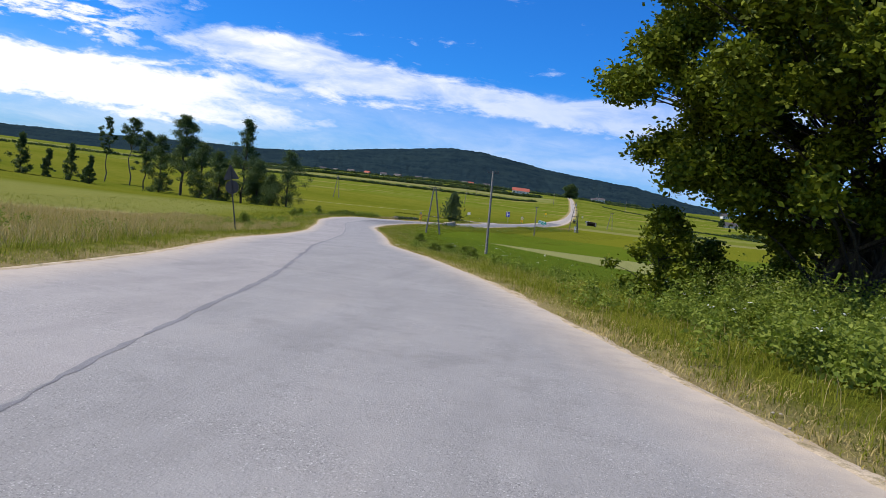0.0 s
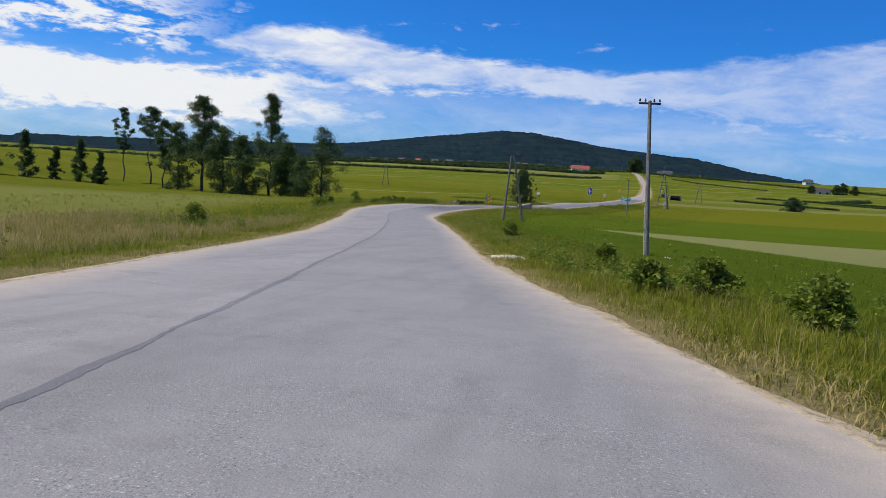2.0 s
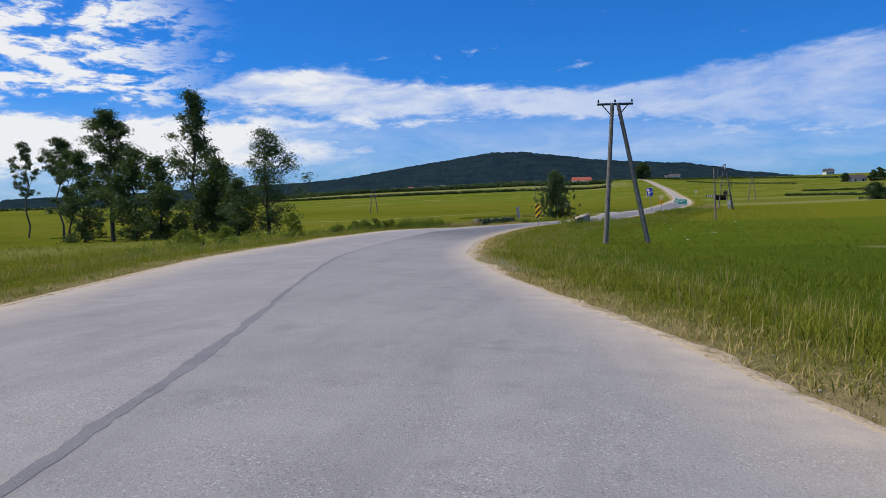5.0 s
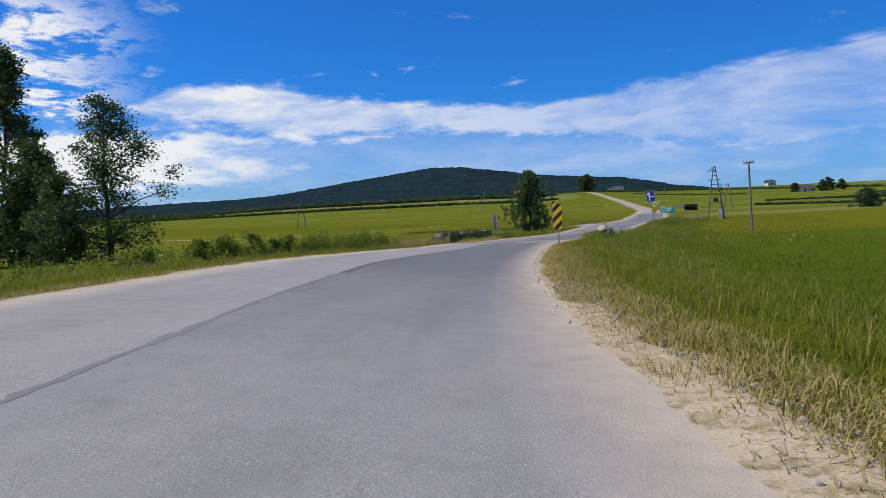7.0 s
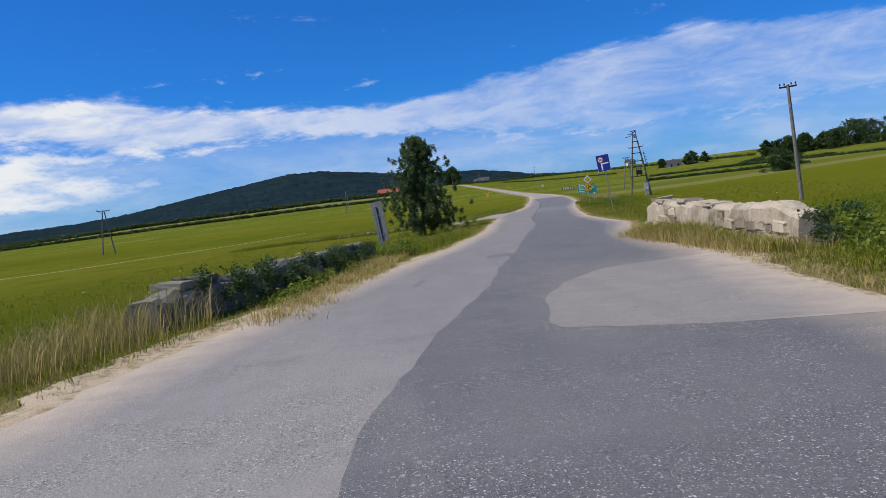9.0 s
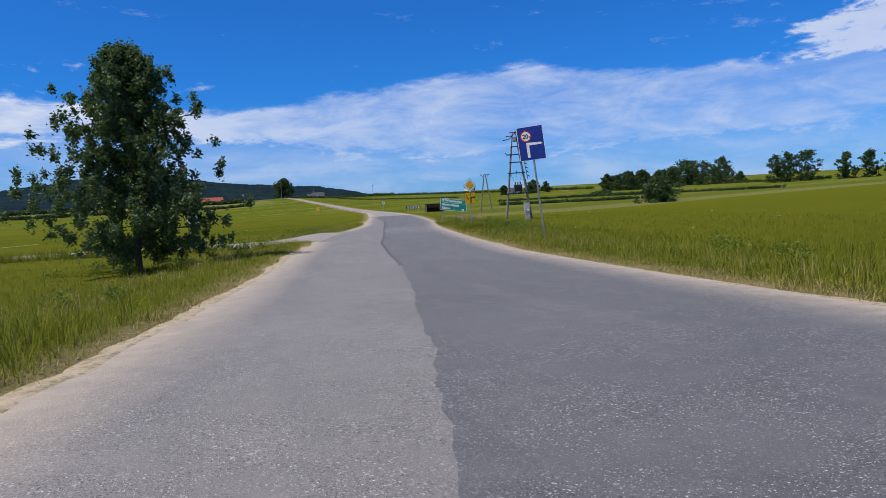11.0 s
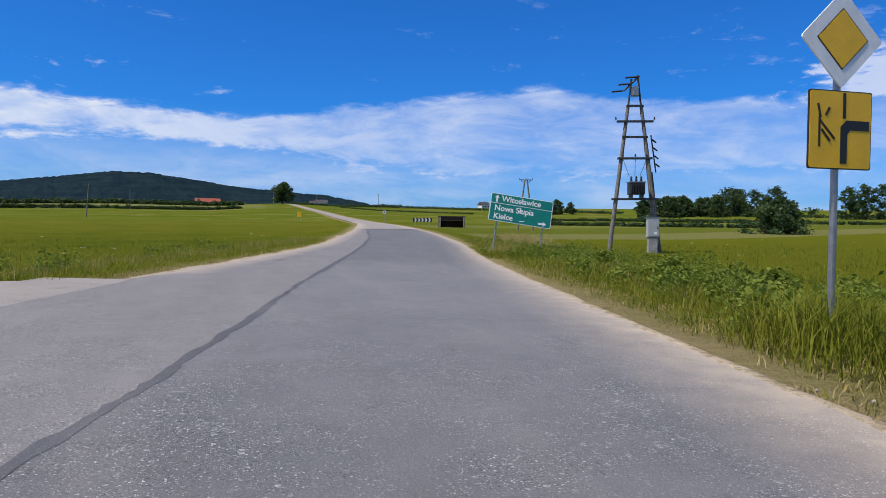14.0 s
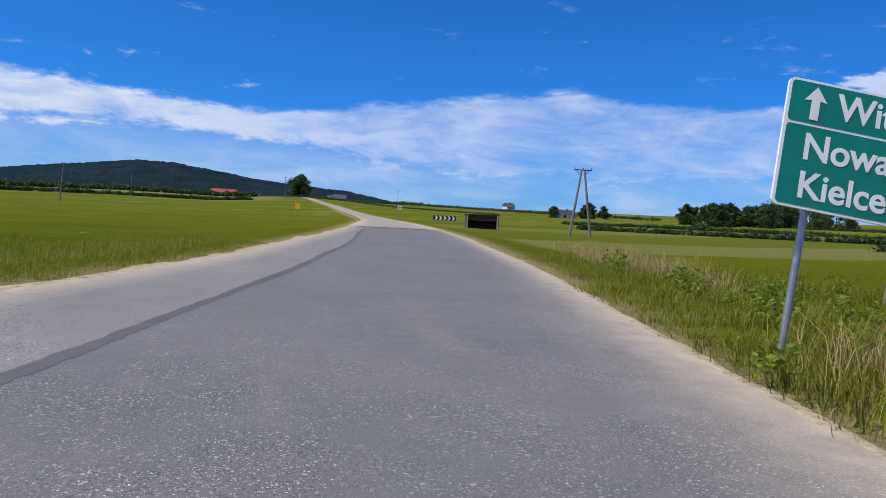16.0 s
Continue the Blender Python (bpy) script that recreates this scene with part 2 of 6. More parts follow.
def ground_material():
    """Meadow and field strips: bands of crops with soft edges, patches, fine blades."""
    m, n = material("meadow")
    co = obj_coord(n)
    sep = n.add("ShaderNodeSeparateXYZ", ins={0: co})
    x, y, z = sep.outputs
    w = n.noise(co, 0.02, 3.0)
    # far strips lie across the view, near meadows are one sheet
    t = n.math("ADD", n.math("MULTIPLY", y, 0.021), n.math("ADD", n.math("MULTIPLY", x, 0.006), n.math("MULTIPLY", w, 1.2)))
    strip = n.add("ShaderNodeTexNoise", noise_dimensions="1D", ins={"W": t, "Scale": 1.0, "Detail": 1.0}).outputs["Fac"]
    near = (0.142, 0.148, 0.013)
    c = n.mix(n.remap(strip, 0.36, 0.64), (0.098, 0.122, 0.012), (0.165, 0.165, 0.022))
    patch = n.noise(co, 0.05, 4.0)
    c = n.mix(n.remap(patch, 0.35, 0.7, 0.0, 0.6), c, near)
    # narrow strips of different crops on the far slopes
    far = n.remap(n.math("ADD", y, n.math("MULTIPLY", x, 0.25)), 300.0, 330.0)
    t2 = n.math("ADD", n.math("MULTIPLY", y, 0.02), n.math("ADD", n.math("MULTIPLY", x, -0.007), n.math("MULTIPLY", w, 2.0)))
    crop = n.add("ShaderNodeTexNoise", noise_dimensions="1D", ins={"W": t2, "Scale": 1.0, "Detail": 0.0}).outputs["Fac"]
    crops = n.ramp(crop, [(0.0, (0.075, 0.11, 0.012)), (0.40, (0.13, 0.165, 0.02)), (0.47, (0.095, 0.14, 0.012)), (0.53, (0.24, 0.22, 0.07)), (0.57, (0.12, 0.15, 0.016)), (0.66, (0.17, 0.185, 0.03))], "CONSTANT")
    c = n.mix(n.math("MULTIPLY", far, 0.85), c, crops)
    # two pale strips of ripening corn under the wooded hill
    edge = n.math("ADD", y, n.math("ADD", n.math("MULTIPLY", w, 30.0), n.math("MULTIPLY", x, 0.04)))
    for a, b, tone in ((513.0, 552.0, (0.20, 0.21, 0.075)), (558.0, 592.0, (0.25, 0.24, 0.11))):
        band = n.math("MULTIPLY", n.remap(edge, a, a + 1.5), n.math("MULTIPLY", n.remap(edge, b, b - 1.5), n.remap(x, 12.0, 6.0)))
        c = n.mix(n.math("MULTIPLY", band, 0.85), c, tone)
    mid = n.noise(co, 0.7, 5.0, 0.65)
    c = n.mix(n.remap(mid, 0.35, 0.75, 0.0, 0.5), c, (0.155, 0.15, 0.02))
    tuft = n.noise(co, 0.22, 5.0, 0.7)
    c = n.mix(n.remap(tuft, 0.5, 0.68, 0.0, 0.55), c, (0.065, 0.095, 0.008))
    c = n.mix(n.remap(tuft, 0.46, 0.3, 0.0, 0.4), c, (0.19, 0.165, 0.035))
    fine = n.noise(co, 9.0, 6.0, 0.75)
    c = n.mix(n.remap(fine, 0.3, 0.6, 0.5, 0.0), c, (0.06, 0.075, 0.006))
    # strips of meadow and crops to the right of the road, and the dull green field to its left
    right = n.add("ShaderNodeAttribute", attribute_name="right").outputs["Fac"]
    left = n.add("ShaderNodeAttribute", attribute_name="left").outputs["Fac"]
    u = n.math("ADD", n.math("SUBTRACT", y, n.math("MULTIPLY", x, 0.22)), n.math("MULTIPLY", n.math("SUBTRACT", mid, 0.5), 5.0))
    strips = n.ramp(n.remap(u, 40.0, 340.0), [(0.0, (0.055, 0.10, 0.010)), (0.20, (0.075, 0.12, 0.010)), (0.40, (0.128, 0.136, 0.012)), (0.655, (0.20, 0.195, 0.07)), (0.70, (0.115, 0.135, 0.022)), (0.78, (0.17, 0.18, 0.045)), (0.84, (0.095, 0.125, 0.016)), (0.92, (0.14, 0.155, 0.03))], "CONSTANT")
    c = n.mix(n.math("MULTIPLY", right, n.remap(fine, 0.3, 0.7, 0.85, 0.55)), c, strips)
    c = n.mix(n.math("MULTIPLY", left, n.remap(mid, 0.3, 0.7, 0.85, 0.5)), c, (0.20, 0.205, 0.06))
    dry = n.add("ShaderNodeAttribute", attribute_name="dry").outputs["Fac"]
    c = n.mix(n.math("MULTIPLY", dry, n.remap(fine, 0.3, 0.65, 0.55, 1.0)), c, (0.39, 0.30, 0.16))
    # the mown pale strip in the field beside the road
    far_side = n.remap(n.math("SUBTRACT", n.math("ADD", 99.5, n.math("MULTIPLY", x, 0.27)), y), 0.0, 1.2)
    near_side = n.remap(n.math("ADD", n.math("MULTIPLY", n.math("ADD", x, 5.0), 10.5), n.math("MULTIPLY", n.math("SUBTRACT", y, 94.0), 6.5)), 0.0, 14.0)
    mown = n.math("MULTIPLY", n.math("MULTIPLY", far_side, near_side), n.remap(x, 130.0, 110.0))
    c = n.mix(n.math("MULTIPLY", mown, 0.85), c, n.mix(fine, (0.17, 0.18, 0.06), (0.30, 0.29, 0.12)))
    finish(n, c, 0.95, 0.0, n.math("ADD", fine, n.math("MULTIPLY", mid, 0.6)), 0.9, 0.12, 0.0)
    return m


def sand_material():
    m, n = material("sandy_verge")
    co = obj_coord(n)
    a = n.noise(co, 2.0, 5.0, 0.6)
    b = n.noise(co, 45.0, 4.0, 0.7)
    c = n.mix(n.remap(a, 0.3, 0.7), (0.45, 0.345, 0.22), (0.58, 0.47, 0.335))
    c = n.mix(n.remap(b, 0.45, 0.75, 0.0, 0.6), c, (0.2, 0.16, 0.1))
    litter = n.noise(co, 7.0, 6.0, 0.7)
    c = n.mix(n.remap(litter, 0.5, 0.62, 0.0, 0.75), c, (0.19, 0.155, 0.06))
    finish(n, c, 0.95, 0.0, b, 0.7, 0.02, 0.2)
    return m


def stone_material(name, c1, c2):
    m, n = material(name)
    co = obj_coord(n)
    a = n.noise(co, 2.5, 6.0, 0.65)
    b = n.noise(co, 18.0, 5.0, 0.7)
    rnd = n.add("ShaderNodeObjectInfo").outputs["Random"]
    f = n.math("ADD", n.math("MULTIPLY", a, 0.55), n.math("MULTIPLY", rnd, 0.45))
    c = n.mix(n.remap(f, 0.25, 0.7), c1, c2)
    c = n.mix(n.remap(b, 0.55, 0.75, 0.0, 0.6), c, (0.05, 0.05, 0.035))
    moss = n.noise(co, 0.9, 4.0, 0.6)
    c = n.mix(n.remap(moss, 0.52, 0.66, 0.0, 0.7), c, (0.085, 0.085, 0.04))
    finish(n, c, 0.95, 0.0, b, 0.8, 0.02, 0.2)
    return m


M = {
    "asphalt": asphalt_material("old_asphalt", (0.29, 0.268, 0.25), (0.355, 0.33, 0.31), (0.215, 0.197, 0.18), (0.28, 0.256, 0.233)),
    "asphalt_lane": asphalt_material("lane_asphalt", (0.252, 0.24, 0.228), (0.318, 0.303, 0.288), (0.105, 0.104, 0.107), (0.158, 0.155, 0.153)),
    "asphalt_dark": asphalt_material("dark_asphalt", (0.16, 0.15, 0.142), (0.22, 0.206, 0.193)),
    "asphalt_pale": asphalt_material("pale_asphalt", (0.33, 0.288, 0.24), (0.41, 0.36, 0.305)),
    "tar": asphalt_material("tar_seam", (0.175, 0.168, 0.172), (0.225, 0.217, 0.22), chips=0.3),
    "tar_dark": asphalt_material("fresh_tar_seam", (0.095, 0.093, 0.096), (0.135, 0.131, 0.134), chips=0.3),
    "ground": ground_material(),
    "sand": sand_material(),
    "grass": leaf_material("grass_blades", (0.085, 0.122, 0.008), (0.33, 0.31, 0.04), 0.42, 0.06),
    "lush": leaf_material("meadow_blades", (0.078, 0.122, 0.010), (0.26, 0.27, 0.032), 0.42, 0.06),
    "dry": leaf_material("dry_grass", (0.30, 0.215, 0.065), (0.56, 0.44, 0.19), 0.3, 0.15),
    "weed": leaf_material("weed_leaves", (0.07, 0.125, 0.010), (0.32, 0.36, 0.06), 0.42, 0.15),
    "mown": plain("worn_grass", (0.27, 0.26, 0.10), 0.95, 0.0, 0.2, 0.8, 0.3),
    "flower": plain("white_umbels", (0.75, 0.75, 0.66), 0.8),
    "leaf": leaf_material("broad_leaves", (0.025, 0.065, 0.024), (0.15, 0.205, 0.085), 0.28),
    "leaf_dark": leaf_material("alder_leaves", (0.020, 0.048, 0.018), (0.075, 0.12, 0.035), 0.24),
    "leaf_ash": leaf_material("ash_leaves", (0.012, 0.030, 0.004), (0.21, 0.24, 0.016), 0.16, 0.1),
    "needle": leaf_material("spruce_needles", (0.012, 0.032, 0.012), (0.035, 0.065, 0.02), 0.15),
    "bark": bark_material("grey_bark", (0.035, 0.03, 0.025), (0.14, 0.12, 0.10)),
    "bark_dark": bark_material("dark_bark", (0.015, 0.012, 0.01), (0.06, 0.05, 0.04)),
    "pole_wood": bark_material("weathered_pole_wood", (0.09, 0.08, 0.068), (0.27, 0.25, 0.22)),
    "concrete": plain("concrete", (0.34, 0.33, 0.31), 0.9, 0.0, 0.2, 4.0, 0.5),
    "steel": plain("galvanised_steel", (0.36, 0.37, 0.38), 0.42, 0.85, 0.12, 12.0),
    "dark_steel": plain("dark_steel", (0.06, 0.065, 0.07), 0.5, 0.6, 0.15, 10.0),
    "sign_back": plain("grey_sign_back", (0.06, 0.065, 0.07), 0.5, 0.5, 0.12, 5.0),
    "board_back": plain("pale_board_back", (0.24, 0.245, 0.25), 0.55, 0.5, 0.18, 5.0),
    "yellow": plain("yellow_sheeting", (0.98, 0.53, 0.003), 0.35, 0.0, 0.06, 5.0, 0.02),
    "black": plain("black_sheeting", (0.012, 0.012, 0.012), 0.45, 0.0, 0.1, 5.0, 0.02),
    "white": plain("white_sheeting", (0.88, 0.88, 0.86), 0.4, 0.0, 0.06, 5.0, 0.02),
    "blue": plain("blue_sheeting", (0.008, 0.03, 0.27), 0.4, 0.0, 0.08, 5.0, 0.02),
    "green": plain("green_sheeting", (0.0, 0.21, 0.165), 0.45, 0.0, 0.08, 5.0, 0.02),
    "red": plain("red_sheeting", (0.6, 0.02, 0.02), 0.4, 0.0, 0.06, 5.0, 0.02),
    "ceramic": plain("dark_ceramic", (0.05, 0.04, 0.035), 0.25, 0.0, 0.1, 8.0),
    "cabinet": plain("grey_cabinet_paint", (0.42, 0.43, 0.43), 0.55, 0.1, 0.08, 4.0),
    "rust_wood": plain("dark_stained_boards", (0.05, 0.028, 0.018), 0.8, 0.0, 0.3, 3.0, 0.5),
    "wall_white": plain("white_render", (0.72, 0.70, 0.66), 0.9, 0.0, 0.06, 0.8),
    "roof_red": plain("red_roof_tiles", (0.36, 0.085, 0.05), 0.8, 0.0, 0.15, 2.0),
    "roof_dark": plain("dark_roof_tiles", (0.08, 0.07, 0.07), 0.8, 0.0, 0.15, 2.0),
    "glass": plain("dark_window_glass", (0.03, 0.04, 0.05), 0.1, 0.0, 0.05, 2.0),
    "stone": stone_material("parapet_stone", (0.20, 0.16, 0.115), (0.58, 0.49, 0.36)),
    "pale_sand": plain("pale_dry_sand", (0.60, 0.52, 0.40), 0.95, 0.0, 0.12, 9.0, 0.5),
    "rubble": plain("pale_rubble", (0.40, 0.35, 0.285), 0.9, 0.0, 0.2, 20.0, 0.4),
    "plaster_wall": stone_material("crumbling_plaster", (0.30, 0.24, 0.17), (0.50, 0.42, 0.32)),
    "stone_dark": stone_material("mossy_stone", (0.12, 0.12, 0.09), (0.30, 0.28, 0.23)),
}


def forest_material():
    m, n = material("haze_blue_forest")
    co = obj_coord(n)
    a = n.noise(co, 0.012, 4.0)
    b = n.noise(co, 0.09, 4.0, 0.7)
    # the blue of distant haze is put into these forest base colours
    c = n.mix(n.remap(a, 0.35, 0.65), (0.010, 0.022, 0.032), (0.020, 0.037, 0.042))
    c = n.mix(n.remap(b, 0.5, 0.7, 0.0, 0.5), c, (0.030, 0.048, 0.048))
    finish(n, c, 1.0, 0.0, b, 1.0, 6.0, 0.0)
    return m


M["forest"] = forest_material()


# ---- plan: the line that the road follows, its edges, the lie of the land ----
LINE = [(8.2, -36, 7.6), (4.6, -20, 6.8), (0, 0, 5.6), (-2.7, 11.7, 4.9), (-5.8, 23.4, 4.25), (-8.7, 34.9, 3.45), (-11.65, 46.5, 2.68),
        (-14.45, 58.1, 2.12), (-17.5, 69.7, 1.7), (-20.4, 81.6, 1.36), (-22.4, 93.4, 1.04), (-23.65, 105.4, 0.85), (-24.0, 117.3, 0.7),
        (-23.7, 129.2, 0.46), (-21.9, 141, 0.22), (-19.05, 152.6, 0.03), (-15.8, 164.2, -0.14), (-12.75, 175.8, -0.14), (-9.65, 187.5, -0.08),
        (-6.5, 198.9, -0.03), (-3.2, 210.6, 0.0), (1.5, 227, 0.2), (5.6, 247, 0.65), (9, 272, 1.3), (11.6, 300, 2.0), (14.6, 340, 3.2),
        (18.2, 400, 5.6), (21, 480, 9.2), (23.4, 560, 13), (25, 640, 16), (25.5, 700, 18)]
EDGE_S = (0, 15, 30, 45, 62, 75, 90, 100, 114, 122, 130, 140, 150, 160, 176, 190, 197, 207, 217, 240, 262, 290, 400, 760)
EDGE_R = (2.65, 2.85, 2.5, 2.05, 2.15, 2.2, 1.25, 1.4, 2.0, 2.6, 3.1, 4.1, 4.0, 4.6, 3.0, 2.5, 2.35, 2.1, 2.0, 1.8, 2.1, 2.0, 1.8, 1.8)
EDGE_L = (-4.2, -4.0, -4.2, -4.6, -4.5, -4.6, -5.3, -5.5, -4.9, -4.2, -3.4, -2.6, -2.1, -2.6, -3.8, -4.6, -4.7, -4.9, -5.0, -5.6, -4.6, -2.6, -1.8, -1.8)
SEAM_S = (0, 15, 30, 45, 62, 75, 88, 100, 112, 118, 121, 122.5, 124, 127, 130, 132, 134, 136, 138, 140, 143, 146, 148.5, 151, 155, 160, 170, 184, 190, 197, 203, 208, 213, 219, 224, 232, 250, 262)
SEAM = (-1.5, -1.55, -1.65, -1.7, -1.55, -1.45, -2.3, -2.33, -2.2, -1.5, -0.95, -0.84, -0.62, -0.65, -0.72, -0.46, -0.18, 0.05, 0.21, 0.33, 0.45, 0.56, 0.56, 0.44, 0.34, 0.1, -0.25, -1.22, -1.36, -1.6, -1.9, -2.12, -2.3, -2.62, -2.9, -3.35, -3.6, -3.5)
BANK_S, BANK = (60, 85, 112, 128, 190, 205, 240), (0.0, 0.05, 0.05, 0.0, 0.0, 0.012, 0.0)


def spline(pts, step):
    """Dense Catmull-Rom line through the knots."""
    p = np.array(pts, float)
    p = np.vstack([2 * p[0] - p[1], p, 2 * p[-1] - p[-2]])
    out = []
    for i in range(1, len(p) - 2):
        k = max(2, int(np.linalg.norm(p[i + 1] - p[i]) / step))
        for u in np.arange(k) / k:
            out.append(0.5 * (2 * p[i] + (p[i + 1] - p[i - 1]) * u + (2 * p[i - 1] - 5 * p[i] + 4 * p[i + 1] - p[i + 2]) * u * u
                              + (3 * p[i] - p[i - 1] - 3 * p[i + 1] + p[i + 2]) * u ** 3))
    out.append(p[-2])
    return np.array(out)


REF = spline(LINE, 1.0)
REF_S = np.r_[0, np.cumsum(np.linalg.norm(np.diff(REF[:, :2], axis=0), axis=1))]
REF_S -= REF_S[np.argmin(np.hypot(REF[:, 0], REF[:, 1]))]
REF_T = np.gradient(REF[:, :2], axis=0)
REF_T /= np.linalg.norm(REF_T, axis=1)[:, None]


def smooth(a, b, v):
    u = np.clip((np.asarray(v, float) - a) / (b - a), 0, 1)
    return u * u * (3 - 2 * u)


def along(x, y):
    """Distance along the road and to its right, for arrays of places."""
    x, y = np.atleast_1d(np.asarray(x, float)), np.atleast_1d(np.asarray(y, float))
    s, d = np.empty(len(x)), np.empty(len(x))
    for a in range(0, len(x), 20000):
        b = slice(a, a + 20000)
        q2 = (x[b, None] - REF[None, :, 0]) ** 2 + (y[b, None] - REF[None, :, 1]) ** 2
        i = np.argmin(q2, axis=1)
        vx, vy = x[b] - REF[i, 0], y[b] - REF[i, 1]
        s[b] = REF_S[i] + vx * REF_T[i, 0] + vy * REF_T[i, 1]
        d[b] = vx * REF_T[i, 1] - vy * REF_T[i, 0]
        far = np.sqrt(q2[np.arange(len(i)), i])
        d[b] = np.where(np.abs(d[b]) < far * 0.7, far * np.sign(d[b] + 1e-9), d[b])
    return s, d


def at_road(s, d):
    """World places from distance along the road and to its right."""
    s, d = np.atleast_1d(np.asarray(s, float)), np.atleast_1d(np.asarray(d, float))
    c = [np.interp(s, REF_S, REF[:, k]) for k in range(3)]
    t = [np.interp(s, REF_S, REF_T[:, k]) for k in range(2)]
    return c[0] + t[1] * d, c[1] - t[0] * d, c[2] - np.interp(s, BANK_S, BANK) * d


def waves(x, y, scale, seed):
    """Cheap smooth undulation."""
    r = np.random.RandomState(seed)
    v = 0
    for k in range(5):
        a, f, p = r.rand() * 6.28, scale * (0.7 + 1.6 * r.rand()), r.rand() * 6.28
        v = v + np.sin((x * np.cos(a) + y * np.sin(a)) * f + p)
    return v / 5


def land(x, y):
    """The wide valley: level near the stream, rising ahead to the village, lower on the stream's side."""
    dx, dy = x + 10, y - 195
    r, az = np.hypot(dx, dy), np.degrees(np.arctan2(dx, dy))
    rise = np.interp(r, (0, 60, 90, 200, 300, 440, 730, 1100, 1800, 5000), (0, 0.2, 1.2, 4.2, 7.6, 14.5, 21.5, 25, 28, 28))
    share = np.interp(az, (-180, -110, -60, -40, -22, -8, 30, 55, 90, 130, 180), (0.5, 0.25, 0.22, 0.3, 0.75, 1, 1, 0.95, 0.8, 0.6, 0.5))
    z = rise * share
    z = z + 6.0 * smooth(80, -40, y) * smooth(900, 100, r)
    z = z - 2.6 * np.exp(-(((x + 105) / 60) ** 2 + ((y - 170) / 70) ** 2)) - 0.6 * np.exp(-(((x - 15) / 40) ** 2 + ((y - 140) / 45) ** 2))
    return z + waves(x, y, 0.02, 3) * 0.35 * smooth(20, 150, r) + waves(x, y, 0.006, 4) * 1.2 * smooth(150, 600, r)


def ground_z(x, y):
    x, y = np.atleast_1d(np.asarray(x, float)), np.atleast_1d(np.asarray(y, float))
    s, d = along(x, y)
    er, el = np.interp(s, EDGE_S, EDGE_R), np.interp(s, EDGE_S, EDGE_L)
    inner = np.maximum(d - er, el - d)
    out = np.maximum(inner, 0)
    zr = np.interp(s, REF_S, REF[:, 2]) - np.interp(s, BANK_S, BANK) * np.clip(d, el, er)
    nearz = zr + 0.015 - 0.08 * smooth(-0.15, -0.75, inner) - 0.04 * smooth(0.45, -0.2, inner) - 0.30 * smooth(1.2, 4.5, out)
    nearz = nearz + 0.05 * waves(x, y, 2.1, 7) * smooth(0.4, 1.5, out)
    w = smooth(4, 42, out)
    return nearz * (1 - w) + land(x, y) * w


def gz(x, y):
    return float(ground_z(x, y)[0])


def e_r(s):
    return np.interp(s, EDGE_S, EDGE_R)


def e_l(s):
    return np.interp(s, EDGE_S, EDGE_L)


# ---- mesh helpers ----
def mesh_object(name, verts, faces, mat, parent=None, smooth_shade=False):
    me = bpy.data.meshes.new(name)
    me.from_pydata([tuple(v) for v in verts], [], [tuple(f) for f in faces])
    me.materials.append(M[mat])
    if smooth_shade:
        me.polygons.foreach_set("use_smooth", [True] * len(me.polygons))
    me.update()
    ob = new(name, me)
    if parent is not None:
        ob.parent = parent
    return ob


def fast_mesh(name, verts, quads, mat, parent=None, smooth_shade=False):
    """Many polygons of one size, from arrays."""
    me = bpy.data.meshes.new(name)
    k = quads.shape[1]
    me.vertices.add(len(verts))
    me.vertices.foreach_set("co", np.ascontiguousarray(verts, dtype=np.float32).ravel())
    me.loops.add(quads.size)
    me.loops.foreach_set("vertex_index", np.ascontiguousarray(quads, dtype=np.int32).ravel())
    me.polygons.add(len(quads))
    me.polygons.foreach_set("loop_start", np.arange(0, quads.size, k, dtype=np.int32))
    me.polygons.foreach_set("loop_total", np.full(len(quads), k, dtype=np.int32))
    if smooth_shade:
        me.polygons.foreach_set("use_smooth", np.ones(len(quads), dtype=bool))
    me.materials.append(M[mat])
    me.update(calc_edges=True)
    me.validate()
    ob = new(name, me)
    if parent is not None:
        ob.parent = parent
    return ob


def part(name, bm, mat, parent, label=""):
    me = bpy.data.meshes.new(name)
    bm.to_mesh(me)
    bm.free()
    me.materials.append(M[mat])
    ob = new(name, me)
    ob.parent = parent
    if label:
        tagged(ob, label)
    return ob


def thing(name, m, label, category, group="", kind=""):
    ob = new(name)
    ob.empty_display_size = 0.2
    ob.matrix_world = m
    return tagged(ob, label, category, group, kind)


def grid_faces(rows, cols):
    a = (np.arange(rows - 1)[:, None] * cols + np.arange(cols - 1)[None, :]).ravel()
    return np.stack([a, a + 1, a + cols + 1, a + cols], 1)


def box(bm, size, at=(0, 0, 0), rot=None, bevel=0.0):
    r = bmesh.ops.create_cube(bm, size=1.0)
    vs = r["verts"]
    m = Matrix.Translation(at) @ (rot if rot is not None else Matrix.Identity(4)) @ Matrix.Diagonal((*size, 1))
    bmesh.ops.transform(bm, matrix=m, verts=vs)
    if bevel:
        es = list({e for v in vs for e in v.link_edges})
        bmesh.ops.bevel(bm, geom=es, offset=bevel, segments=2, affect="EDGES", profile=0.6)


def tube(bm, a, b, r1, r2, seg=10):
    a, b = Vector(a), Vector(b)
    d = b - a
    q = d.to_track_quat("Z", "Y").to_matrix().to_4x4()
    bmesh.ops.create_cone(bm, cap_ends=True, segments=seg, radius1=r1, radius2=r2, depth=d.length,
                          matrix=Matrix.Translation((a + b) / 2) @ q)


